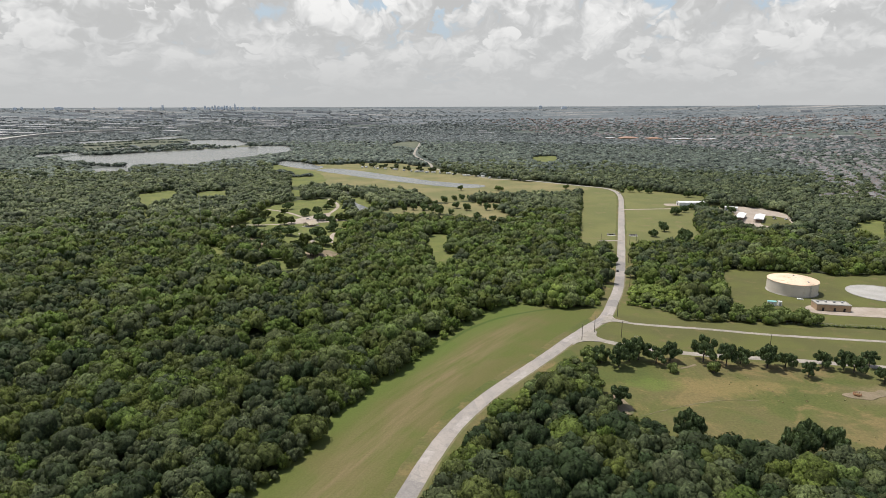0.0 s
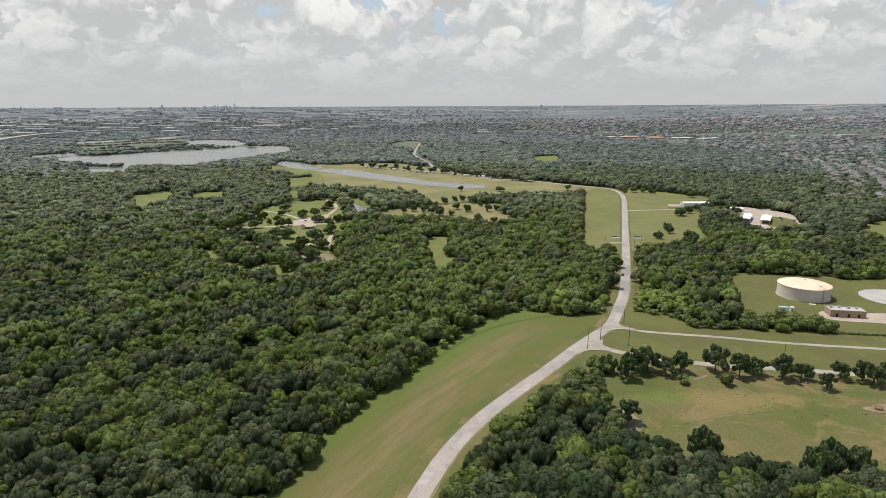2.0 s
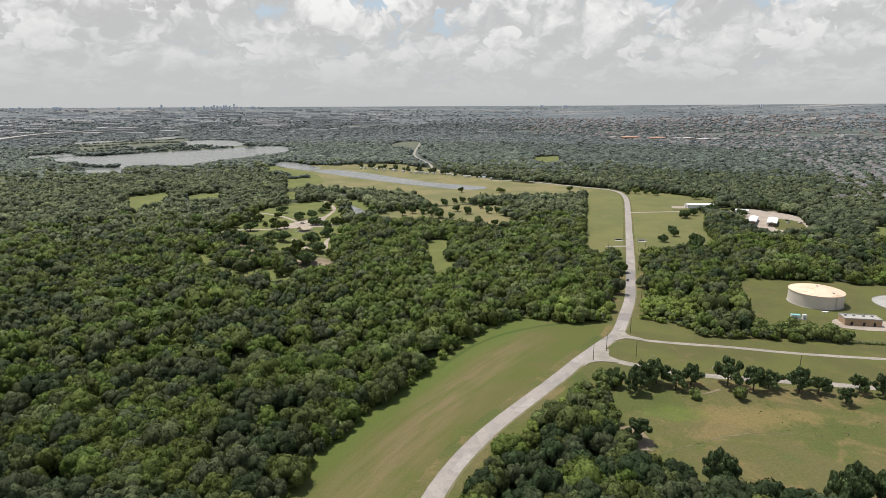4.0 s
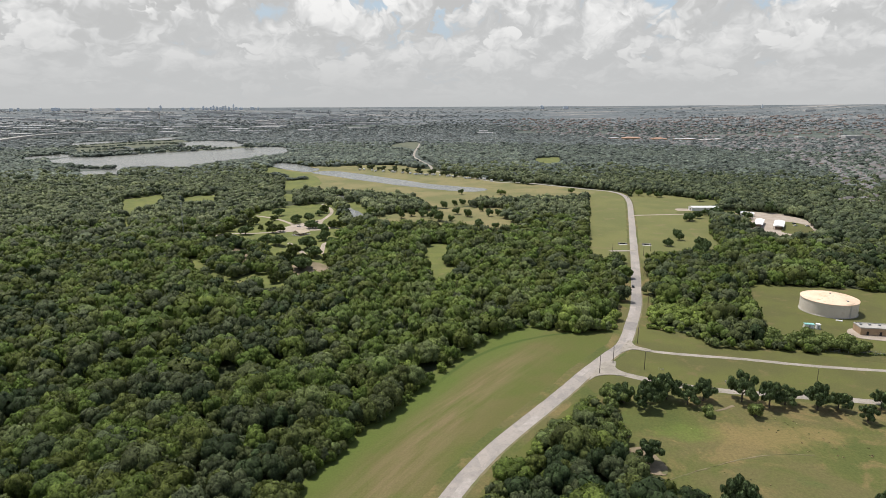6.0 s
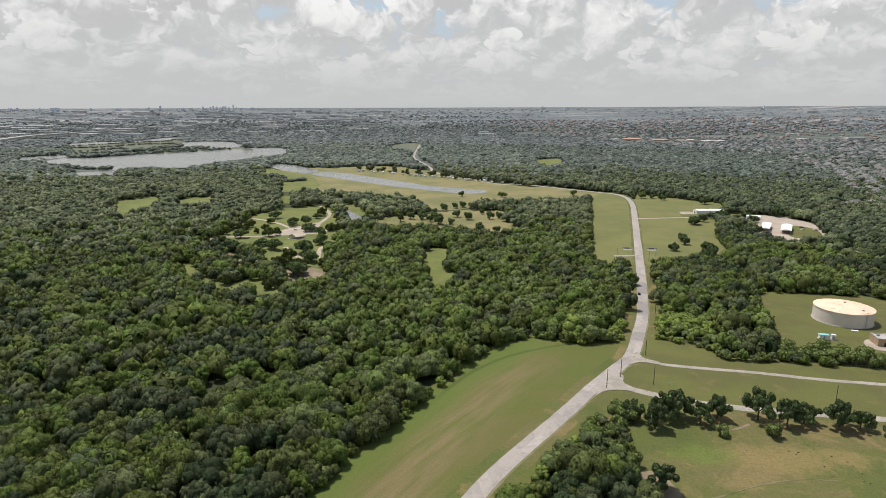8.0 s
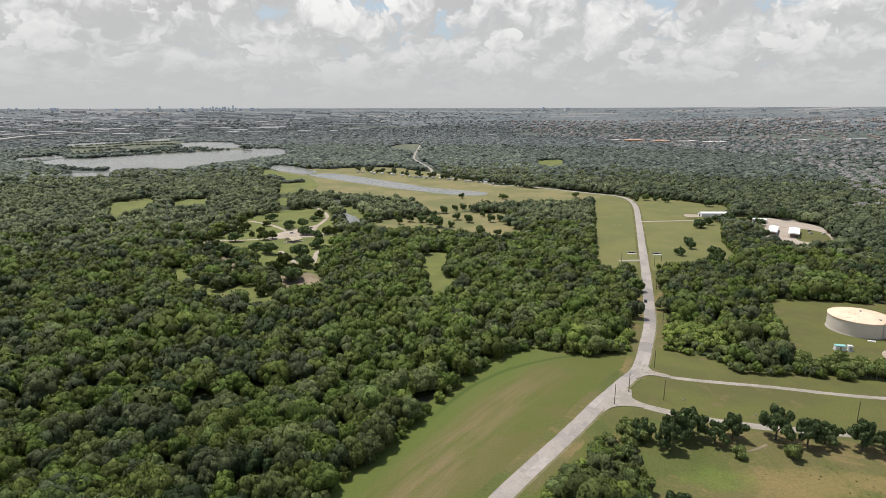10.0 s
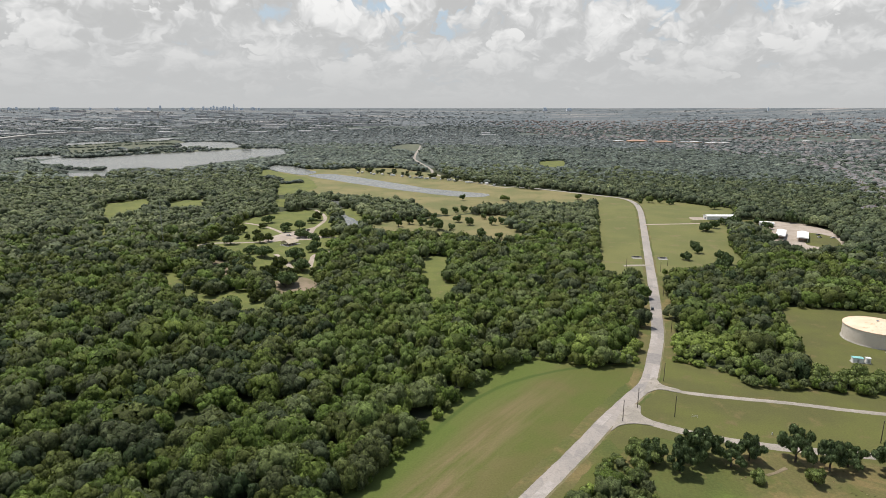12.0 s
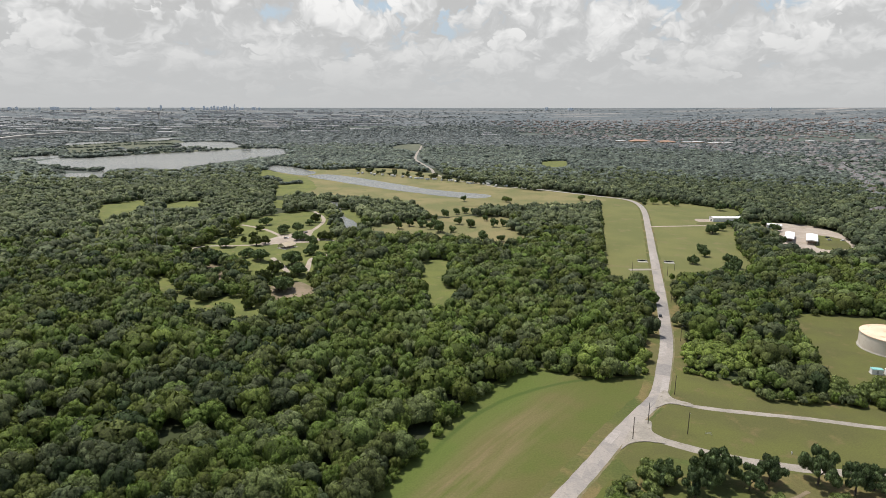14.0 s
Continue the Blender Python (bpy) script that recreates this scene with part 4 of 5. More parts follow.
wood("weed_tufts", X, Y, rng.uniform(0.5, 1.2, len(X)), rng.uniform(0.5, 1.4, len(X)), rng.uniform(0.1, 0.6, len(X)), PAIR, ELM, "green weeds grown up along the yard fence")
# trees along the banks between the waters
BANKS = [[(-1004, 1587), (-983, 1610), (-944, 1618), (-909, 1644), (-924, 1683), (-901, 1709), (-877, 1736), (-853, 1764), (-817, 1771), (-811, 1796), (-796, 1823)], [(-1200, 1900), (-1140, 1870), (-1095, 1920), (-1078, 2014), (-1044, 2087), (-977, 2102), (-935, 2078)], [(-876, 1299), (-845, 1304), (-797, 1275), (-751, 1247), (-714, 1242), (-698, 1244)], [(-352, 1150), (-330, 1140), (-300, 1080), (-275, 1100)], [(-1215, 1960), (-1180, 2060), (-1150, 2150), (-1110, 2230), (-1070, 2290)], [(-669, 1927), (-651, 1904), (-643, 1906)], [(-1070, 1640), (-1040, 1700), (-1020, 1760)]]
rng = np.random.default_rng(77)
for b, tall in zip(BANKS, (9.0, 5.0, 6.0, 5.0, 4.5, 12.0, 7.0)):
    pts = smooth(b, False, 10 if len(b) > 3 else 4)
    X = np.array([p[0] for p in pts]) + rng.uniform(-6, 6, len(pts))
    Y = np.array([p[1] for p in pts]) + rng.uniform(-6, 6, len(pts))
    wood("woodland", X, Y, *grow(X, Y, rng, 5.5, tall, 2.0), MIDDLE, FAR_HAZED, "row of grey-green trees on the lake bank")
# woods behind and beside the flight
rng = np.random.default_rng(6)
X, Y = rng.uniform(-700, 700, 1900), rng.uniform(-700, 900, 1900)
ok = np.abs(np.arctan2(X + 0.03 * Y, Y + 25)) > 0.76
for q in OPEN:
    ok &= ~inside(q, X, Y)
for line, gap_to in LINES:
    ok &= line_gap(line, X, Y) > gap_to + 4
X, Y = X[ok], Y[ok]
wood("woodland", X, Y, *grow(X, Y, rng, 9.0, 9.0, 2.0), PAIR, ELM, "green woodland on both sides and behind")


# ---- single trees ----
def limbs(seed, h, spread):
    """A tapered trunk, and the limbs that fork from it."""
    rng = random.Random(seed)
    fork = h * 0.28
    out = []
    for k in range(5):
        a = k * 1.26 + rng.uniform(-0.3, 0.3)
        e = Vector((math.cos(a) * spread * 0.72, math.sin(a) * spread * 0.72, h * rng.uniform(0.58, 0.75)))
        out.append(tube(bmesh.new(), (0, 0, fork - 0.3), e, 0.2, 0.06, 6))
    return tube(bmesh.new(), (0, 0, -0.2), (0, 0, fork), 0.42, 0.32, 8), out


def tree_kind(name, seed, radius, height, lobes, chips, size, mat, label, spread=0.6, lift=0.16, tint=0.5, category="tree", squash=0.72):
    """A tree as a thing: trunk and crown. The crown starts at lift times the height."""
    t = thing(name, label, category)
    trunk, boughs = limbs(seed, height, radius)
    part("trunk", trunk, BARK, t)
    for bough in boughs:
        part("limb", bough, BARK, t)
    V, F = crown(seed, lobes, 1, chips, size, spread, 0.0, True, squash)
    V = V * np.array([radius, radius, height * (1 - lift)]) + np.array([0, 0, height * lift])
    rng = np.random.default_rng(seed)
    me = foliage_mesh("crown", V, F, np.clip(tint + rng.normal(0, 0.1, len(V)), 0, 1), mat)
    c = new("crown", me)
    c.parent = t
    return t


def plant(proto, places, seed, low=0.85, high=1.15, group=""):
    """Set the prototype at the first place and copies at the others."""
    rng = random.Random(seed)
    for i, (x, y) in enumerate(places):
        s = rng.uniform(low, high)
        m = pose(x, y, 0, 0, 0, rng.uniform(0, 360)) @ Matrix.Diagonal((s * rng.uniform(0.82, 1.12), s, s * rng.uniform(0.88, 1.2), 1))
        if i == 0:
            proto.matrix_basis = m
        else:
            proto_copy = copy_thing(proto, m)
            proto_copy.matrix_basis = m
    if group:
        for o in scene.objects:
            if o.parent is None and o.name.split(".")[0] == proto.name.split(".")[0] and "group" not in o:
                o["group"] = group


ROW = [(67, 284), (75, 277), (82, 285), (87, 287), (94, 282), (102, 286), (118, 286), (127, 281), (135, 284), (146, 280), (155, 281), (160, 270), (173, 282), (181, 279), (184, 276), (196, 284), (191, 265), (65, 237), (208, 268), (84, 208), (117, 199), (124, 203), (130, 202)]
oak = tree_kind("live_oak", 201, 5.6, 11.6, 26, 2600, 0.058, OAK, "dark green live oak in rough grass beside the side road", 1.0, 0.10, 0.35, squash=0.44)
plant(oak, ROW[0::2], 1, 0.7, 1.15, "oaks along the side road")
oak2 = tree_kind("live_oak", 202, 4.8, 11.4, 22, 2400, 0.062, OAK, "dark ragged live oak in rough grass beside the side road", 1.02, 0.10, 0.25, squash=0.40)
plant(oak2, ROW[1::2], 2, 0.7, 1.1, "oaks along the side road")
bush = tree_kind("bush", 203, 3.0, 4.0, 9, 900, 0.085, WILLOW, "bright green rounded bush at the edge of grass", 0.6, 0.0, 0.5, "bush")
plant(bush, [(99, 273), (118, 273), (66, 366), (165, 352), (170, 350), (59, 250), (54, 268), (62, 283), (61, 276), (68, 283), (64, 288), (46, 262), (205, 345), (160, 350)], 3, 0.9, 1.7, "bushes at the grass edge")
plant(tree_kind("yard_shrub", 213, 4.4, 6.2, 12, 900, 0.075, WILLOW, "light green bushy tree by the yard fence", 0.75, 0.0, 0.6), [(174, 351), (178, 349.5), (183, 348), (188, 347), (193, 345), (198, 345), (181, 353), (190, 352), (197, 351), (164, 353)], 13, 1.05, 1.5, "bushy trees by the yard fence")
field_oak = tree_kind("field_oak", 204, 5.2, 9.0, 12, 900, 0.11, OAK, "dark green oak standing in open mown grass", 0.8, 0.08, 0.35)
plant(field_oak, [(184, 593), (203, 619), (200, 560), (213, 581), (249, 723), (265, 742), (292, 763), (272, 913), (317, 878), (365, 783), (376, 771), (288, 742), (306, 752), (321, 743), (323, 769), (295, 677), (289, 682), (251, 728), (362, 802), (372, 803), (206, 635), (206, 566), (215, 599), (263, 927), (283, 768), (299, 768)], 4, 0.8, 1.2, "oaks in the fields")
plant(tree_kind("field_elm", 205, 6.0, 8.0, 8, 700, 0.12, WILLOW, "light green rounded elm beside the road bend", 0.65, 0.05, 0.2), [(248, 926), (156, 946), (52, 924)], 5)
park_oak = tree_kind("park_oak", 206, 6.2, 8.6, 12, 620, 0.12, OAK, "dark spreading oak on the park lawn", 0.8, 0.08, 0.5)
plant(park_oak, [(-210, 727), (-178, 679), (-180, 690), (-168, 694), (-165, 731), (-211, 620), (-181, 584), (-181, 593), (-164, 572), (-169, 578), (-200, 566), (-158, 654), (-155, 657), (-151, 655), (-138, 634), (-111, 643), (-131, 597), (-130, 603), (-120, 584), (-136, 562), (-136, 569), (-122, 531), (-125, 537), (-181, 526), (-195, 574), (-169, 535), (-169, 542), (-245, 624), (-122, 489), (-126, 494), (-121, 497), (-259, 618)], 6, 0.75, 1.2, "oaks in the park")
park_elm = tree_kind("park_elm", 207, 5.3, 8.0, 8, 560, 0.13, ELM, "green elm on the park lawn", 0.7, 0.12, 0.35)
plant(park_elm, [(-206, 696), (-219, 675), (-204, 645), (-200, 658), (-181, 635), (-187, 629), (-230, 635), (-235, 637), (-236, 620), (-232, 590), (-236, 594), (-136, 659), (-134, 664), (-128, 659), (-127, 673), (-140, 537), (-144, 540), (-139, 514), (-142, 517), (-145, 508), (-147, 505), (-123, 516), (-110, 517), (-139, 474), (-140, 472), (-132, 453), (-131, 456), (-141, 747), (-128, 695), (-163, 748), (-220, 664), (-219, 654), (-236, 627), (-222, 583), (-216, 590), (-145, 515), (-128, 518), (-109, 523), (-136, 706), (-121, 679)], 7, 0.75, 1.25, "elms in the park")
glade_oak = tree_kind("glade_oak", 208, 5.2, 8.6, 7, 420, 0.14, OAK, "dark oak in a dry grass clearing", 0.7, 0.12, 0.5)
plant(glade_oak, [(-35, 741), (-15, 708), (4, 735), (15, 684), (38, 746), (28, 740), (-37, 720), (-106, 715), (-102, 736), (-28, 708), (-8, 752), (24, 803), (-4, 922), (-60, 735), (-70, 720), (-48, 755), (20, 775), (-13, 520), (-11, 545), (-35, 775), (-25, 794), (-12, 815), (-3, 824), (8, 817), (19, 810), (30, 812), (-32, 734), (-48, 733), (-26, 704), (5, 738), (16, 665), (33, 666), (-104, 740)], 8, 0.8, 1.2, "oaks in the clearing")
plant(tree_kind("camp_tree", 209, 6.0, 8.5, 6, 240, 0.17, MID_HAZED, "tree beside the camp lane, leaves greyed for haze", 0.7, 0.1, 0.5), [(-225 + 8.6 * k + 9 * math.cos(k * 2.1), 1312 - 6.1 * k + 17 * math.sin(k * 1.7)) for k in range(36)], 9, 0.7, 1.2, "trees at the camp ground")


# ---- water tank and its yard ----
def dome(bm, r, z0, h, n=64, rings=10, over=0.25):
    loops = []
    for k in range(rings):
        q = (r + over) * (1 - k / rings)
        loops.append([bm.verts.new((q * math.cos(2 * math.pi * i / n), q * math.sin(2 * math.pi * i / n), z0 + h * (1 - (q / (r + over)) ** 2))) for i in range(n)])
    top = bm.verts.new((0, 0, z0 + h))
    for a, b in zip(loops, loops[1:]):
        for i in range(n):
            bm.faces.new((a[i], a[(i + 1) % n], b[(i + 1) % n], b[i]))
    for i in range(n):
        bm.faces.new((loops[-1][i], loops[-1][(i + 1) % n], top))
    for f in bm.faces:
        f.smooth = True
    return bm


def water_tank(x, y, r, h):
    t = thing("water_tank", "wide cream steel water tank with a weathered low dome", "water tank", pose(x, y, 0))
    bm = bmesh.new()
    bmesh.ops.create_cone(bm, cap_ends=False, segments=96, radius1=r, radius2=r, depth=h, matrix=Matrix.Translation((0, 0, h / 2)))
    for f in bm.faces:
        f.smooth = True
    part("shell", bm, TANK_WALL, t)
    for k in range(4):          # weld seams round the shell
        bm = bmesh.new()
        bmesh.ops.create_cone(bm, cap_ends=False, segments=96, radius1=r + 0.03, radius2=r + 0.03, depth=0.07, matrix=Matrix.Translation((0, 0, h * (k + 1) / 5)))
        part("seam", bm, TANK_WALL, t)
    part("roof", dome(bmesh.new(), r, h, 2.5), TANK_ROOF, t, "pale tan painted dome")
    bm = bmesh.new()
    bmesh.ops.create_cone(bm, cap_ends=False, segments=96, radius1=r + 0.28, radius2=r + 0.28, depth=0.35, matrix=Matrix.Translation((0, 0, h - 0.1)))
    part("rim", bm, TANK_ROOF, t)
    bm = bmesh.new()
    bmesh.ops.create_cone(bm, cap_ends=True, segments=96, radius1=r + 0.5, radius2=r + 0.45, depth=0.3, matrix=Matrix.Translation((0, 0, 0.18)))
    part("footing", bm, CONCRETE, t)
    a = radians(-75)            # caged ladder towards the lane
    lx, ly = (r + 0.25) * math.cos(a), (r + 0.25) * math.sin(a)
    side = Vector((-math.sin(a), math.cos(a), 0)) * 0.35
    bm = bmesh.new()
    for s in (-1, 1):
        p = Vector((lx, ly, 0)) + side * s
        tube(bm, p, p + Vector((0, 0, h + 1.2)), 0.06, 0.06, 6)
    for k in range(26):
        p = Vector((lx, ly, 0.4 + k * h / 26))
        tube(bm, p - side, p + side, 0.03, 0.03, 5)
    part("ladder", bm, STEEL, t, "grey steel ladder")
    out = Vector((math.cos(a), math.sin(a), 0))
    for k in range(7):
        bm = bmesh.new()
        z = 2.5 + k * (h - 2.0) / 7
        ring = [Vector((lx, ly, z)) + side * 1.3 * math.sin(q) + out * 0.45 * (1 - math.cos(q)) for q in (-1.5, -0.75, 0, 0.75, 1.5)]
        for p, q in zip(ring, ring[1:]):
            tube(bm, p, q, 0.03, 0.03, 5)
        part("cage_hoop", bm, STEEL, t)
    for k in range(12):         # guard rail by the hatch
        q = a - 0.22 + k * 0.04
        p = Vector(((r - 0.3) * math.cos(q), (r - 0.3) * math.sin(q), h))
        part("rail_post", tube(bmesh.new(), p, p + Vector((0, 0, 1.1)), 0.03, 0.03, 5), STEEL, t)
    bm = bmesh.new()
    tube(bm, (0, 0, h + 2.4), (0, 0, h + 3.0), 0.5, 0.5, 16)
    tube(bm, (0, 0, h + 3.0), (0, 0, h + 3.2), 0.8, 0.2, 16)
    part("roof_vent", bm, STEEL, t)
    bm = bmesh.new()
    box(bm, (r - 4) * math.cos(a + 0.12), (r - 4) * math.sin(a + 0.12), h + 0.9, 1.2, 1.2, 0.6, 0.05)
    part("hatch", bm, STEEL, t)
    return t


water_tank(224.3, 412.0, 15.6, 8.3)


def pump_house(m):
    t = thing("pump_house", "low tan block pump house with a pale flat roof", "building", m)
    part("wall", box(bmesh.new(), 0, 0, 0, 19.3, 9, 4.0), TAN, t)
    bm = bmesh.new()
    for x, y, sx, sy in ((0, 4.4, 19.6, 0.3), (0, -4.4, 19.6, 0.3), (9.65, 0, 0.3, 8.5), (-9.65, 0, 0.3, 8.5)):
        box(bm, x, y, 3.9, sx, sy, 0.55)
    part("parapet", bm, CONCRETE, t)
    part("roof", box(bmesh.new(), 0, 0, 4.0, 19.0, 8.5, 0.12), CONCRETE, t, "pale membrane roof")
    for x in (-7.5, -3, 2, 6.5):
        v = part("roof_vent", box(bmesh.new(), x, 1.2, 4.12, 1.2, 1.2, 0.9, 0.08), STEEL, t)
    for x in (-6, 0.5, 6):
        d = part("door", box(bmesh.new(), x, -4.52, 0.05, 1.2, 0.08, 2.2), DARK, t)
        part("door_handle", box(bmesh.new(), x + 0.45, -4.58, 1.05, 0.12, 0.06, 0.06), STEEL, d)
    return t


pump_house(pose(228, 372.5, 0.1, 0, 0, -8))


def equipment_cabinet(x, y, rz, sx, sy, sz, top):
    t = thing("equipment_cabinet", "white metal equipment cabinet on a slab in the grass", "cabinet", pose(x, y, 0, 0, 0, rz))
    part("slab", box(bmesh.new(), 0, 0, 0, sx + 0.8, sy + 0.8, 0.2), CONCRETE, t)
    part("body", box(bmesh.new(), 0, 0, 0.2, sx, sy, sz, 0.05), WHITE, t)
    part("roof", box(bmesh.new(), 0, 0, sz + 0.2, sx + 0.3, sy + 0.3, 0.18, 0.04), top, t)
    part("door", box(bmesh.new(), 0, -sy / 2 - 0.03, 0.4, 0.9, 0.06, 1.7), STEEL, t)


equipment_cabinet(195.5, 379.5, -10, 4.8, 2.6, 2.3, TEAL)
equipment_cabinet(200, 378.5, -10, 2.0, 2.0, 2.6, WHITE)
bm = bmesh.new()
box(bm, 0, 0, 0, 3.6, 1.6, 0.5, 0.1)
slab = thing("well_slab", "white concrete well slab in mown grass", "slab", pose(220, 392.5, 0.05, 0, 0, -20))
part("slab", bm, WHITE, slab)

basin = thing("gravel_basin", "round pale stone basin with a low concrete kerb", "basin", pose(282, 409, 0.0))
bm = bmesh.new()
bmesh.ops.create_cone(bm, cap_ends=True, segments=72, radius1=20, radius2=20, depth=0.3, matrix=Matrix.Translation((0, 0, 0.1)))
part("bed", bm, STONE, basin)
bm = bmesh.new()
for k in range(72):
    a, b = 2 * math.pi * k / 72, 2 * math.pi * (k + 1) / 72
    tube(bm, (20.2 * math.cos(a), 20.2 * math.sin(a), 0.2), (20.2 * math.cos(b), 20.2 * math.sin(b), 0.2), 0.3, 0.3, 6)
part("kerb", bm, CONCRETE, basin)


# ---- fence along the yard ----
def fence(line):
    t = thing("chain_fence", "grey steel fence along the tank yard", "fence")
    pts = smooth(line, False, 12)
    bm0 = tube(bmesh.new(), (0, 0, 0), (0, 0, 2.1), 0.06, 0.06, 6)
    post = bpy.data.meshes.new("post")
    bm0.to_mesh(post)
    bm0.free()
    post.materials.append(STEEL)
    for x, y in pts:
        o = new("post", post)
        o.parent, o.location = t, (x, y, 0)
    for z in (0.15, 1.05, 2.0):
        bm = bmesh.new()
        for a, b in zip(pts, pts[1:]):
            tube(bm, (*a, z), (*b, z), 0.025, 0.025, 5)
        part("rail", bm, STEEL, t)


fence([(163, 351), (180, 346), (205, 341), (240, 337), (300, 328)])


# ---- poles ----
def utility_pole(x, y, h):
    t = thing("utility_pole", "dark bare wooden utility pole in grass beside the road", "pole", pose(x, y, 0), "poles along the roads")
    part("shaft", tube(bmesh.new(), (0, 0, -0.3), (0, 0, h), 0.17, 0.11, 10), POLE_WOOD, t)
    part("insulator", tube(bmesh.new(), (0, 0, h), (0, 0, h + 0.25), 0.05, 0.03, 8), STEEL, t)
    part("bracket", box(bmesh.new(), 0.18, 0, h - 0.6, 0.3, 0.08, 0.12), STEEL, t)


for x, y, h in ((64, 312, 9.2), (73, 324, 9.2), (86, 317, 9.2), (92, 351, 9.0), (116, 416, 9.0), (151, 552, 8.5), (162, 570, 7.5), (133, 486, 8.5), (128, 564, 8.0), (157, 301, 9.2), (232, 290, 9.2)):
    utility_pole(x, y, h)


def radio_mast(x, y, h):
    t = thing("radio_mast", "thin grey lattice radio mast rising from the woods", "mast", pose(x, y, 0))
    legs = [Vector((0.45 * math.cos(a), 0.45 * math.sin(a), 0)) for a in (0.5, 2.594, 4.689)]
    for p in legs:
        part("leg", tube(bmesh.new(), p, p + Vector((0, 0, h)), 0.06, 0.06, 6), STEEL, t)
    bm = bmesh.new()
    n = int(h / 1.2)
    for k in range(n):
        for i in range(3):
            tube(bm, legs[i] + Vector((0, 0, k * h / n)), legs[(i + 1) % 3] + Vector((0, 0, (k + 1) * h / n)), 0.025, 0.025, 4)
    part("bracing", bm, STEEL, t)
    part("base", box(bmesh.new(), 0, 0, 0, 2, 2, 0.4), CONCRETE, t)


radio_mast(-264, 603, 40)


# ---- barns, sheds, pavilion ----
def gable(bm, sx, sy, eave, ridge, over=0.5, thick=0.15):
    """A gabled roof of two slabs, ridge along y."""
    for s in (-1, 1):
        a, b = (s * (sx / 2 + over), eave - over * (ridge - eave) / (sx / 2)), (0, ridge)
        for lo, hi in ((-sy / 2 - over, sy / 2 + over),):
            q = [(a[0], lo, a[1]), (b[0], lo, b[1]), (b[0], hi, b[1]), (a[0], hi, a[1])]
            v = [bm.verts.new(p) for p in q] + [bm.verts.new((p[0], p[1], p[2] - thick)) for p in q]
            for f in ((0, 1, 2, 3), (7, 6, 5, 4), (0, 4, 5, 1), (1, 5, 6, 2), (2, 6, 7, 3), (3, 7, 4, 0)):
                bm.faces.new([v[i] for i in f])
    bmesh.ops.recalc_face_normals(bm, faces=bm.faces)
    return bm


def gable_end(bm, sx, y, eave, ridge, base):
    v = [bm.verts.new(p) for p in ((-sx / 2, y, base), (sx / 2, y, base), (sx / 2, y, eave), (0, y, ridge), (-sx / 2, y, eave))]
    w = [bm.verts.new(p.co + Vector((0, 0.12, 0))) for p in v]
    bm.faces.new(v[::-1])
    bm.faces.new(w)
    for i in range(5):
        bm.faces.new((v[i], v[(i + 1) % 5], w[(i + 1) % 5], w[i]))
    return bm


def open_barn(m, sx, sy, eave, ridge, roof_mat, label, posts=6, closed_sides=True):
    t = thing("open_barn", label, "barn", m, "open barns in the gravel yard")
    part("roof", gable(bmesh.new(), sx, sy, eave, ridge), roof_mat, t)
    for s in (-1, 1):
        for k in range(posts):
            part("post", box(bmesh.new(), s * (sx / 2 - 0.15), -sy / 2 + 0.3 + k * (sy - 0.6) / (posts - 1), 0, 0.25, 0.25, eave), STEEL, t)
    for y in (-sy / 2, sy / 2 - 0.12):
        part("gable", gable_end(bmesh.new(), sx, y, eave, ridge - 0.1, eave - 0.5), roof_mat, t)
    if closed_sides:
        part("stall_wall", box(bmesh.new(), 0, sy * 0.1, 0, sx * 0.72, sy * 0.7, eave * 0.7), BRICK, t)
    return t


open_barn(pose(315, 702, 0, 0, 0, -28), 7.6, 38, 4.2, 4.9, WHITE, "white metal roofed open barn on gravel")
open_barn(pose(331, 692, 0, 0, 0, -28), 9.0, 38, 4.4, 5.2, WHITE, "wide white metal roofed open barn on gravel")


def shed(m, sx, sy, eave, ridge, wall, roof, label, name="shed", windows=4, doors=1):
    t = thing(name, label, "building", m)
    part("wall", box(bmesh.new(), 0, 0, 0, sx, sy, eave), wall, t)
    bm = bmesh.new()
    for y in (-sy / 2, sy / 2 - 0.12):
        gable_end(bm, sx, y, eave, ridge - 0.1, eave - 0.02)
    part("gable", bm, wall, t)
    part("roof", gable(bmesh.new(), sx, sy, eave, ridge, 0.4), roof, t)
    for k in range(windows):
        y = -sy / 2 + sy * (k + 0.7) / (windows + 0.4)
        w = part("window", box(bmesh.new(), -sx / 2 - 0.03, y, 1.2, 0.1, 1.4, 1.1), GLASS_DARK, t)
        part("sill", box(bmesh.new(), -sx / 2 - 0.06, y, 1.1, 0.2, 1.6, 0.08), WHITE, w)
    for k in range(doors):
        d = part("door", box(bmesh.new(), 0.2 * sx * k, -sy / 2 - 0.03, 0.05, 2.6, 0.1, 2.6), DARK, t)
        part("door_handle", box(bmesh.new(), 0.2 * sx * k + 1.1, -sy / 2 - 0.1, 1.0, 0.15, 0.06, 0.06), STEEL, d)
    return t


shed(pose(329, 763, 0, 0, 0, 70), 9, 14, 4.0, 4.9, WHITE, WHITE, "white metal shed beside the gravel yard")
shed(pose(293, 801, 0, 0, 0, -85), 10, 33, 4.4, 5.6, WHITE, WHITE, "long white metal barn beside the gravel lane", windows=8)
shed(pose(385, 690, 0, 0, 0, 15), 8, 12, 3.0, 4.4, TAN, SHINGLE, "small brown shed at the edge of the woods")

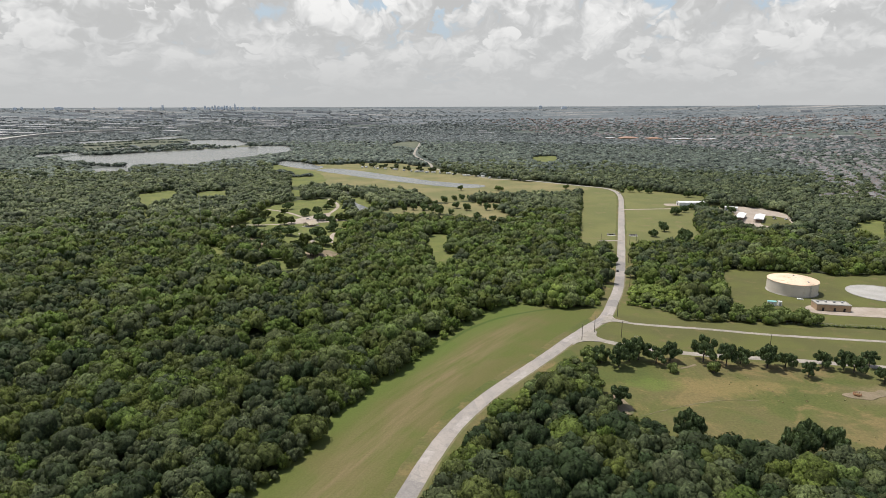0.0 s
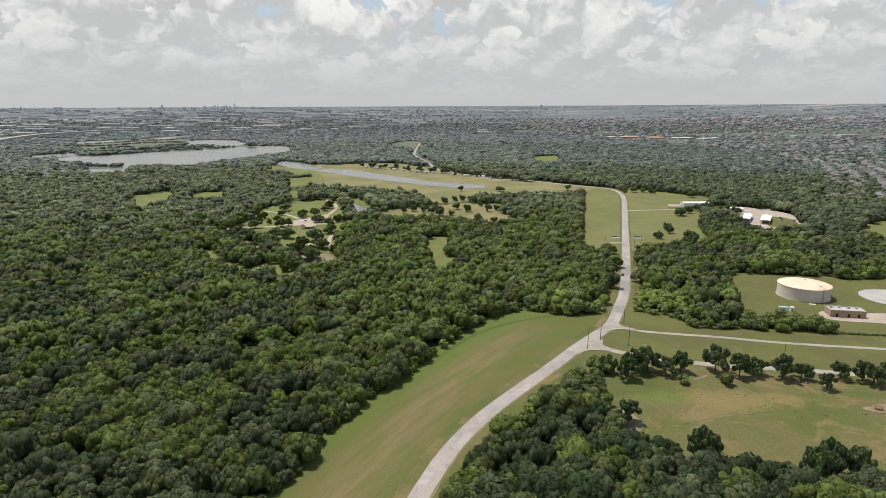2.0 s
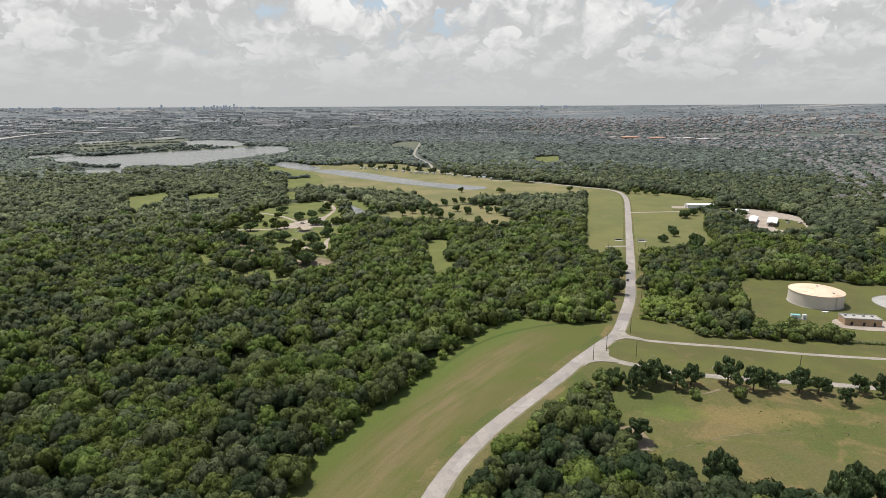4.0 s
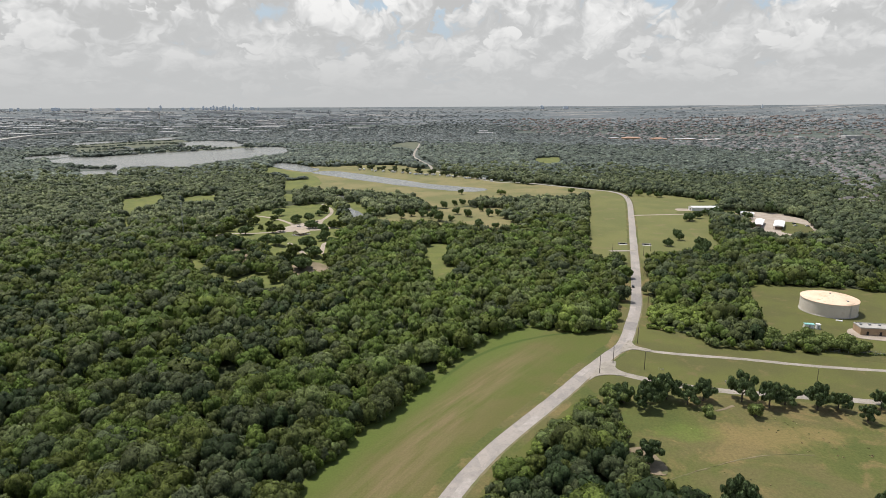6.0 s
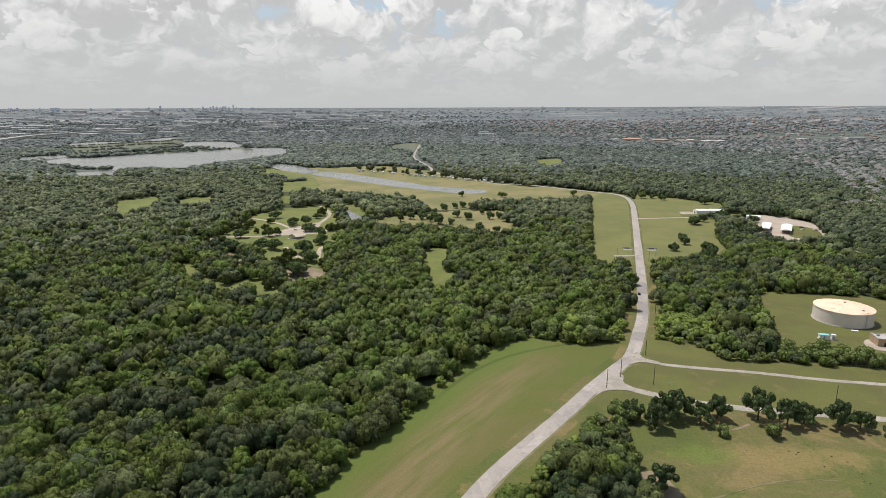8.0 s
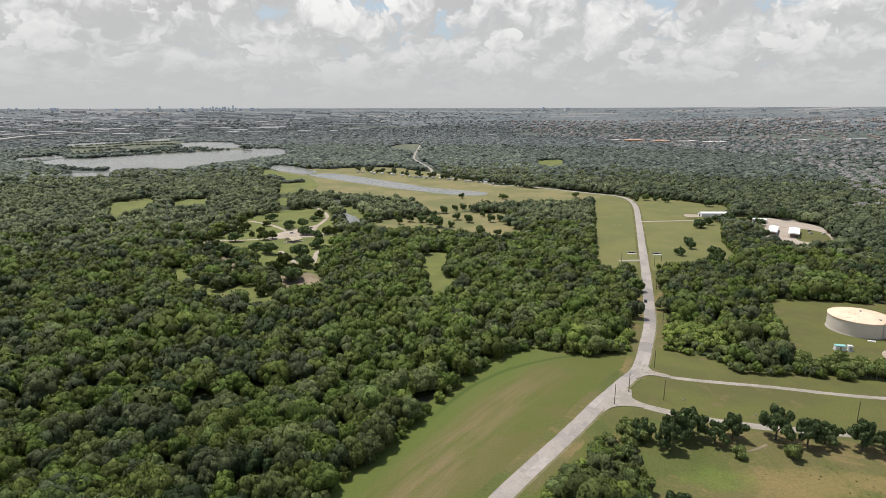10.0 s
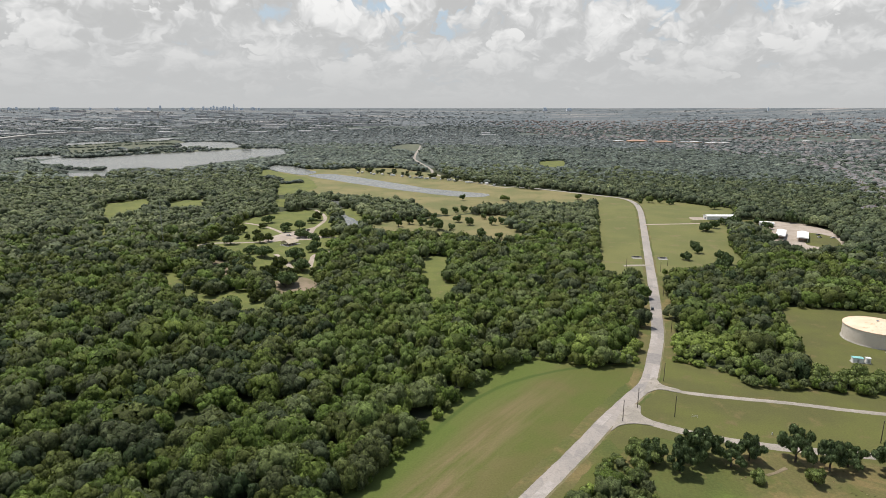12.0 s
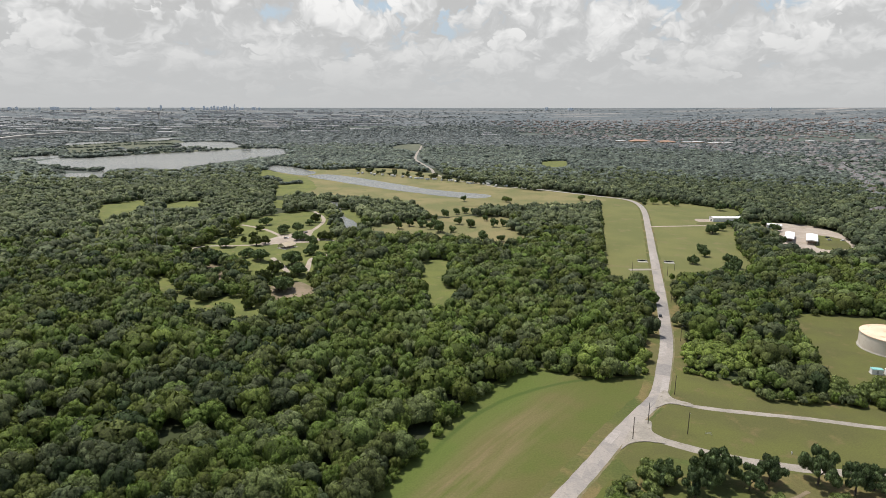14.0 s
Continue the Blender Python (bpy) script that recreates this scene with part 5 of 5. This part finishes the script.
pav = thing("picnic_pavilion", "beige metal roofed picnic pavilion on concrete", "pavilion", pose(-158, 624, 0.1, 0, 0, -30) @ Matrix.Diagonal((0.72, 0.72, 0.85, 1)))
part("floor", box(bmesh.new(), 0, 0, 0, 16, 21, 0.2), CONCRETE, pav)
part("roof", gable(bmesh.new(), 13, 17, 3.2, 6.0, 0.8), BEIGE_ROOF, pav)
for s in (-1, 1):
    for k in range(6):
        part("post", box(bmesh.new(), s * 6.2, -8 + k * 3.2, 0.2, 0.35, 0.35, 3.0), BRICK, pav)
for y in (-8.5, 8.38):
    part("gable", gable_end(bmesh.new(), 13, y, 3.2, 5.9, 2.9), BEIGE_ROOF, pav)
for k in range(5):
    part("table", box(bmesh.new(), -4 + 2 * k, -5 + 2.5 * k, 0.2, 1.8, 0.8, 0.75), TAN, pav)

for x, y, rz in ((145, 597, 0), (166, 595, 0)):
    c = thing("culvert_headwall", "pale concrete culvert headwall in the roadside grass", "culvert", pose(x, y, 0, 0, 0, rz), "culverts at the road")
    part("wall", box(bmesh.new(), 0, 1.6, 0, 8, 0.5, 1.3, 0.05), CONCRETE, c)
    part("apron", box(bmesh.new(), 0, -0.6, 0, 8, 4.0, 0.12), CONCRETE, c)
    # solid near-black block painted as the shade inside the culvert mouth
    part("opening", box(bmesh.new(), 0, 1.3, 0.15, 4.5, 0.2, 0.9), DARK, c)


guard = thing("pipe_frame", "low grey pipe frame standing in mown grass", "frame", pose(94, 317, 0, 0, 0, -15))
for x in (-1.1, 1.1):
    part("post", tube(bmesh.new(), (x, 0, -0.1), (x, 0, 1.1), 0.06, 0.06, 8), STEEL, guard)
for z in (0.5, 1.05):
    part("rail", tube(bmesh.new(), (-1.1, 0, z), (1.1, 0, z), 0.05, 0.05, 8), STEEL, guard)
marker = thing("white_marker", "small white marker post in mown grass", "marker", pose(119, 305, 0))
part("post", box(bmesh.new(), 0, 0, 0, 0.35, 0.35, 0.9, 0.05), WHITE, marker)
part("cap", box(bmesh.new(), 0, 0, 0.9, 0.42, 0.42, 0.1, 0.03), CONCRETE, marker)


def bale_feeder(x, y):
    t = thing("bale_feeder", "rusty round bale feeder on bare earth in the pasture", "feeder", pose(x, y, 0.1))
    for z in (0.25, 0.7, 1.15):
        bm = bmesh.new()
        for k in range(24):
            a, b = 2 * math.pi * k / 24, 2 * math.pi * (k + 1) / 24
            tube(bm, (1.5 * math.cos(a), 1.5 * math.sin(a), z), (1.5 * math.cos(b), 1.5 * math.sin(b), z), 0.06, 0.06, 6)
        part("hoop", bm, RUST, t)
    for k in range(12):
        a = 2 * math.pi * k / 12
        part("bar", tube(bmesh.new(), (1.5 * math.cos(a), 1.5 * math.sin(a), 0), (1.5 * math.cos(a), 1.5 * math.sin(a), 1.2), 0.05, 0.05, 6), RUST, t)
    bm = bmesh.new()
    bmesh.ops.create_icosphere(bm, subdivisions=3, radius=1.15, matrix=Matrix.Translation((0, 0, 0.3)) @ Matrix.Diagonal((1, 1, 0.55, 1)))
    for v in bm.verts:
        v.co *= 1 + 0.12 * noise.noise(v.co * 2.3)
        v.co.z = max(v.co.z, 0.0)
    part("hay", bm, HAY, t, "loose tan hay")


bale_feeder(171, 252)


# ---- vehicles ----
def hull(bm, profile, width):
    """Side profile pulled to a width, narrowed a little at the top."""
    zs = [z for _, z in profile]
    v = []
    for s in (-1, 1):
        v.append([bm.verts.new((x, s * width / 2 * (1 - 0.12 * max(0, z - 0.9)), z)) for x, z in profile])
    n = len(profile)
    bm.faces.new(v[0])
    bm.faces.new(v[1][::-1])
    for i in range(n):
        bm.faces.new((v[0][i], v[1][i], v[1][(i + 1) % n], v[0][(i + 1) % n]))
    bmesh.ops.recalc_face_normals(bm, faces=bm.faces)
    return bm


def wheels(t, xs, w, r):
    for x in xs:
        for s in (-1, 1):
            wh = part("wheel", tube(bmesh.new(), (x, s * (w / 2 - 0.22), r), (x, s * (w / 2 + 0.01), r), r, r, 16), RUBBER, t)
            part("rim", tube(bmesh.new(), (x, s * (w / 2), r), (x, s * (w / 2 + 0.03), r), r * 0.55, r * 0.5, 12), STEEL, wh)


def car(m, paint, label):
    t = thing("parked_car", label, "car", m)
    part("body", hull(bmesh.new(), [(-2.25, 0.35), (2.2, 0.35), (2.25, 0.75), (1.3, 0.92), (-2.1, 0.98), (-2.28, 0.7)], 1.8), paint, t)
    part("cabin", hull(bmesh.new(), [(-1.95, 0.96), (1.2, 0.92), (0.45, 1.42), (-1.3, 1.45)], 1.6), GLASS_DARK, t)
    part("roof", hull(bmesh.new(), [(-1.25, 1.44), (0.42, 1.41), (0.4, 1.48), (-1.2, 1.5)], 1.5), paint, t)
    wheels(t, (-1.4, 1.4), 1.8, 0.33)


for x, y, rz, k, lab in ((352, 700, 20, 0, "white car parked on gravel by the barns"), (357, 712, 25, 2, "dark car parked on gravel by the barns"), (364, 698, 15, 0, "white pickup-sized car at the gravel yard"), (226, 900, 75, 0, "white car at the bend of the road"), (-170, 662, 10, 0, "white car in the park car park"), (-158, 690, 80, 2, "dark car in the park car park"), (117.5, 457, 76, 2, "dark car beside the road at the wood edge")):
    car(pose(x, y, 0.15, 0, 0, rz), CAR_PAINT[k], lab)


def camper(m, n):
    t = thing("camper", "white touring camper parked at the pond", "camper", m, "campers by the pond")
    part("body", box(bmesh.new(), 0, 0, 0.6, 8.5, 2.5, 2.5, 0.2), WHITE, t)
    part("window", box(bmesh.new(), 1.5, -1.28, 1.7, 2.0, 0.06, 0.7), GLASS_DARK, t)
    part("door", box(bmesh.new(), -1.8, -1.28, 0.7, 0.8, 0.06, 1.9), STEEL, t)
    part("roof_unit", box(bmesh.new(), 0.5, 0, 3.1, 1.0, 0.8, 0.35, 0.08), WHITE, t)
    wheels(t, (-0.6, 0.4), 2.4, 0.36)


rng = random.Random(12)
for k in range(22):
    u = k / 21
    camper(pose(62 - 270 * u + rng.uniform(-5, 5), 1093 + 175 * u + rng.uniform(-9, 9), 0, 0, 0, rng.uniform(0, 180)), k)


# ---- houses of the suburb ----
def hip(bm, sx, sy, z, h, over=0.6):
    a, b = sx / 2 + over, sy / 2 + over
    long_x = sx >= sy
    r = (a - b) * 0.9 if long_x else (b - a) * 0.9
    base = [bm.verts.new(p) for p in ((-a, -b, z), (a, -b, z), (a, b, z), (-a, b, z))]
    ridge = [bm.verts.new(p) for p in (((-r, 0, z + h), (r, 0, z + h)) if long_x else ((0, -r, z + h), (0, r, z + h)))]
    if long_x:
        faces = ((0, 1, 5, 4), (1, 2, 5), (2, 3, 4, 5), (3, 0, 4))
    else:
        faces = ((0, 1, 4), (1, 2, 5, 4), (2, 3, 5), (3, 0, 4, 5))
    v = base + ridge
    for f in faces:
        bm.faces.new([v[i] for i in f])
    bm.faces.new(base[::-1])
    return bm


def house(sx, sy, wing, roof, k):
    t = thing("brick_house", "brick suburban house with a steep shingled hip roof", "house", None, "houses of the suburb")
    bm = bmesh.new()
    box(bm, 0, 0, 0, sx, sy, 3.4)
    part("wall", bm, BRICK, t)
    part("wing", box(bmesh.new(), sx * 0.28 * wing, -sy * 0.5, 0, sx * 0.42, sy * 0.6, 3.2), BRICK, t)
    part("roof", hip(bmesh.new(), sx, sy, 3.4, 4.6), roof, t)
    r2 = part("wing_roof", hip(bmesh.new(), sx * 0.42, sy * 0.6, 3.3, 3.4), roof, t)
    r2.location = (sx * 0.28 * wing, -sy * 0.5, 0)
    part("chimney", box(bmesh.new(), -sx * 0.2, sy * 0.1, 5.0, 1.0, 0.8, 4.0), BRICK, t)
    for i in (-0.32, -0.1):
        w = part("window", box(bmesh.new(), sx * i * wing, -sy / 2 - 0.03, 0.9, 1.6, 0.1, 1.5), GLASS_DARK, t)
        part("sill", box(bmesh.new(), sx * i * wing, -sy / 2 - 0.08, 0.8, 1.8, 0.2, 0.1), CONCRETE, w)
    part("door", box(bmesh.new(), sx * 0.03 * wing, -sy / 2 - 0.03, 0.05, 1.1, 0.1, 2.2), DARK, t)
    return t


kinds = [house(20, 15, 1, SHINGLE, 0), house(23, 14, -1, BROWN_SHINGLE, 1), house(17, 17, 1, SHINGLE, 2), house(21, 16, -1, CLAY, 3)]
rng = random.Random(5)
spots = []
for j in range(-20, 140):
    for i in range(0, 120):
        u, v = 26.0 * i, 40.0 * j + (12 if i % 2 else 0) + 14 * math.sin(i * 0.25)
        x, y = 430 + 0.90 * u - 0.43 * v, 640 + 0.43 * u + 0.90 * v
        x, y = x + rng.uniform(-4, 4), y + rng.uniform(-4, 4)
        spots.append((x, y, rng.choice((0, 90, 180, 270)) + rng.uniform(-12, 12) + 25, rng.random()))
XS, YS = np.array([s[0] for s in spots]), np.array([s[1] for s in spots])
ok = inside(SUBURB, XS, YS) & (np.arctan2(XS, YS) < 0.70) & (np.hypot(XS, YS) < 4300)
spots = sorted((s for s, o in zip(spots, ok) if o), key=lambda s: math.hypot(s[0], s[1]))
used = set()
for n, (x, y, rz, pick) in enumerate(spots[:150]):
    k = 3 if n in (17, 60) else int(pick * 3)
    m = pose(x, y, 0, 0, 0, rz)
    if k not in used:
        used.add(k)
        kinds[k].matrix_basis = m
    else:
        copy_thing(kinds[k], m)


def far_houses(name, places, roof, label):
    """Houses too far to tell apart, joined: a walled body under a hip roof each."""
    V, F = [], []
    for x, y, rz, pick in places:
        sx, sy, h = 16 + 8 * pick, 13 + 4 * ((pick * 7) % 1), 4.2 + 1.5 * ((pick * 13) % 1)
        c, s, g, b = math.cos(radians(rz)), math.sin(radians(rz)), float(rise(x, y)), len(V)
        for px, py, pz in ((-1, -1, 0), (1, -1, 0), (1, 1, 0), (-1, 1, 0), (-1, -1, 3.3), (1, -1, 3.3), (1, 1, 3.3), (-1, 1, 3.3), (-0.35, 0, 3.3 + h), (0.35, 0, 3.3 + h)):
            lx, ly = px * sx / 2, py * sy / 2
            V.append((x + lx * c - ly * s, y + lx * s + ly * c, g + pz))
        F += [tuple(b + i for i in f) for f in ((0, 1, 5, 4), (1, 2, 6, 5), (2, 3, 7, 6), (3, 0, 4, 7), (4, 5, 9, 8), (5, 6, 9), (6, 7, 8, 9), (7, 4, 8))]
    me = mesh_of(name, V, F, roof)
    me.materials.append(BRICK)
    me.polygons.foreach_set("material_index", [1 if i % 8 < 4 else 0 for i in range(len(F))])
    tagged(new(name, me), label, "houses", kind="stuff")


rest = [(x + rng.uniform(-11, 11), y + rng.uniform(-13, 13), rz, q) for x, y, rz, q in spots[150:] if q < (0.76 if math.hypot(x, y) < 1900 else 0.24)]
far_houses("far_houses", rest[0::3], BROWN_SHINGLE, "brown roofed suburban houses among trees in the distance")
far_houses("far_houses", rest[1::3] + rest[2::3], SHINGLE, "grey roofed suburban houses among trees in the distance")


def block(name, x, y, rz, sx, sy, h, wall, roof, label, category="building", group=""):
    """A far flat or hip roofed building on the rising ground."""
    t = thing(name, label, category, pose(x, y, float(rise(x, y)) - 1.0, 0, 0, rz), group)
    part("wall", box(bmesh.new(), 0, 0, 0, sx, sy, h + 1.0), wall, t)
    part("roof", hip(bmesh.new(), sx, sy, h + 1.0, h * 0.45, 1.0), roof, t)
    return t


block("school_building", 674, 2600, 8, 75, 40, 9, TAN, CLAY, "orange tiled large building among far trees")
block("school_building", 773, 2580, 8, 60, 36, 8, TAN, CLAY, "orange tiled long building among far trees")
for k, (x, y) in enumerate(((860, 2590), (905, 2610), (950, 2560), (1010, 2590), (610, 2640))):
    block("shop_building", x, y, 10 * k, 46, 24, 6, TAN, SHED_ROOF, "pale roofed shop building among far trees")

# pale sheds and yards of the industrial district
rng = random.Random(31)
V, F = [], []
for k in range(140):
    r = rng.uniform(2950, 4600)
    a = rng.uniform(-0.72, -0.12) if k < 125 else rng.uniform(-0.12, 0.68)
    x, y = r * math.sin(a), r * math.cos(a)
    sx, sy, h, g, b = rng.uniform(30, 150), rng.uniform(20, 45), rng.uniform(5, 11), float(rise(x, y)), len(V)
    if k >= 125:
        sx *= 0.6
    for px, py, pz in ((-1, -1, -2), (1, -1, -2), (1, 1, -2), (-1, 1, -2), (-1, -1, h), (1, -1, h), (1, 1, h), (-1, 1, h)):
        V.append((x + px * sx / 2, y + py * sy / 2, g + pz))
    F += [tuple(b + i for i in f) for f in ((0, 1, 5, 4), (1, 2, 6, 5), (2, 3, 7, 6), (3, 0, 4, 7), (4, 5, 6, 7))]
tagged(new("warehouses", mesh_of("warehouses", V, F, SHED_ROOF)), "pale flat-roofed warehouses in the hazy distance", "warehouses", kind="stuff")


def skyline_tower(px, tall, wide):
    """A tower on the skyline, sized and placed to fit the camera's view; px: the tangent of its bearing."""
    a = math.atan(px)
    x, y = 4700 * math.sin(a), 4700 * math.cos(a)
    t = thing("skyline_tower", "tower on the far skyline, coloured pale grey-blue for haze", "tower", pose(x, y, float(rise(x, y)) - 6), "skyline towers")
    part("shaft", box(bmesh.new(), 0, 0, 0, wide * 1.35, wide, tall), HAZE_TOWER, t)
    part("crown_storey", box(bmesh.new(), 0, 0, tall, wide * 0.6, wide * 0.5, max(1.5, tall * 0.12)), HAZE_TOWER, t)


def control_tower(x, y):
    t = thing("control_tower", "slim concrete tower with a dark cab in the distance", "tower", pose(x, y, float(rise(x, y)) - 2))
    part("shaft", tube(bmesh.new(), (0, 0, 0), (0, 0, 30), 4, 3.5, 12), CONCRETE, t)
    part("cab", tube(bmesh.new(), (0, 0, 30), (0, 0, 35), 6, 7.5, 12), GLASS_DARK, t)
    part("roof", tube(bmesh.new(), (0, 0, 35), (0, 0, 36.5), 7.5, 6, 12), CONCRETE, t)


control_tower(-1728, 3545)


def bearing(px):
    return (px - 784) / 1091 - 0.033


# the last one stands in for a water tower
for px, tall, wide in ((366, 38, 9), (372, 26, 12), (379, 34, 8), (384, 44, 8), (390, 36, 10), (396, 30, 12), (401, 40, 8), (405, 42, 8), (411, 34, 9), (419, 56, 7), (424, 30, 10), (432, 26, 14), (452, 30, 18), (462, 26, 10), (291, 46, 8), (270, 28, 10), (330, 26, 16), (346, 26, 20), (215, 24, 18), (168, 24, 8), (105, 27, 30), (78, 24, 7), (38, 27, 8), (25, 24, 12), (950, 34, 18), (990, 28, 26), (1318, 34, 6)):
    skyline_tower(bearing(px), tall * 0.66 + 4, wide)
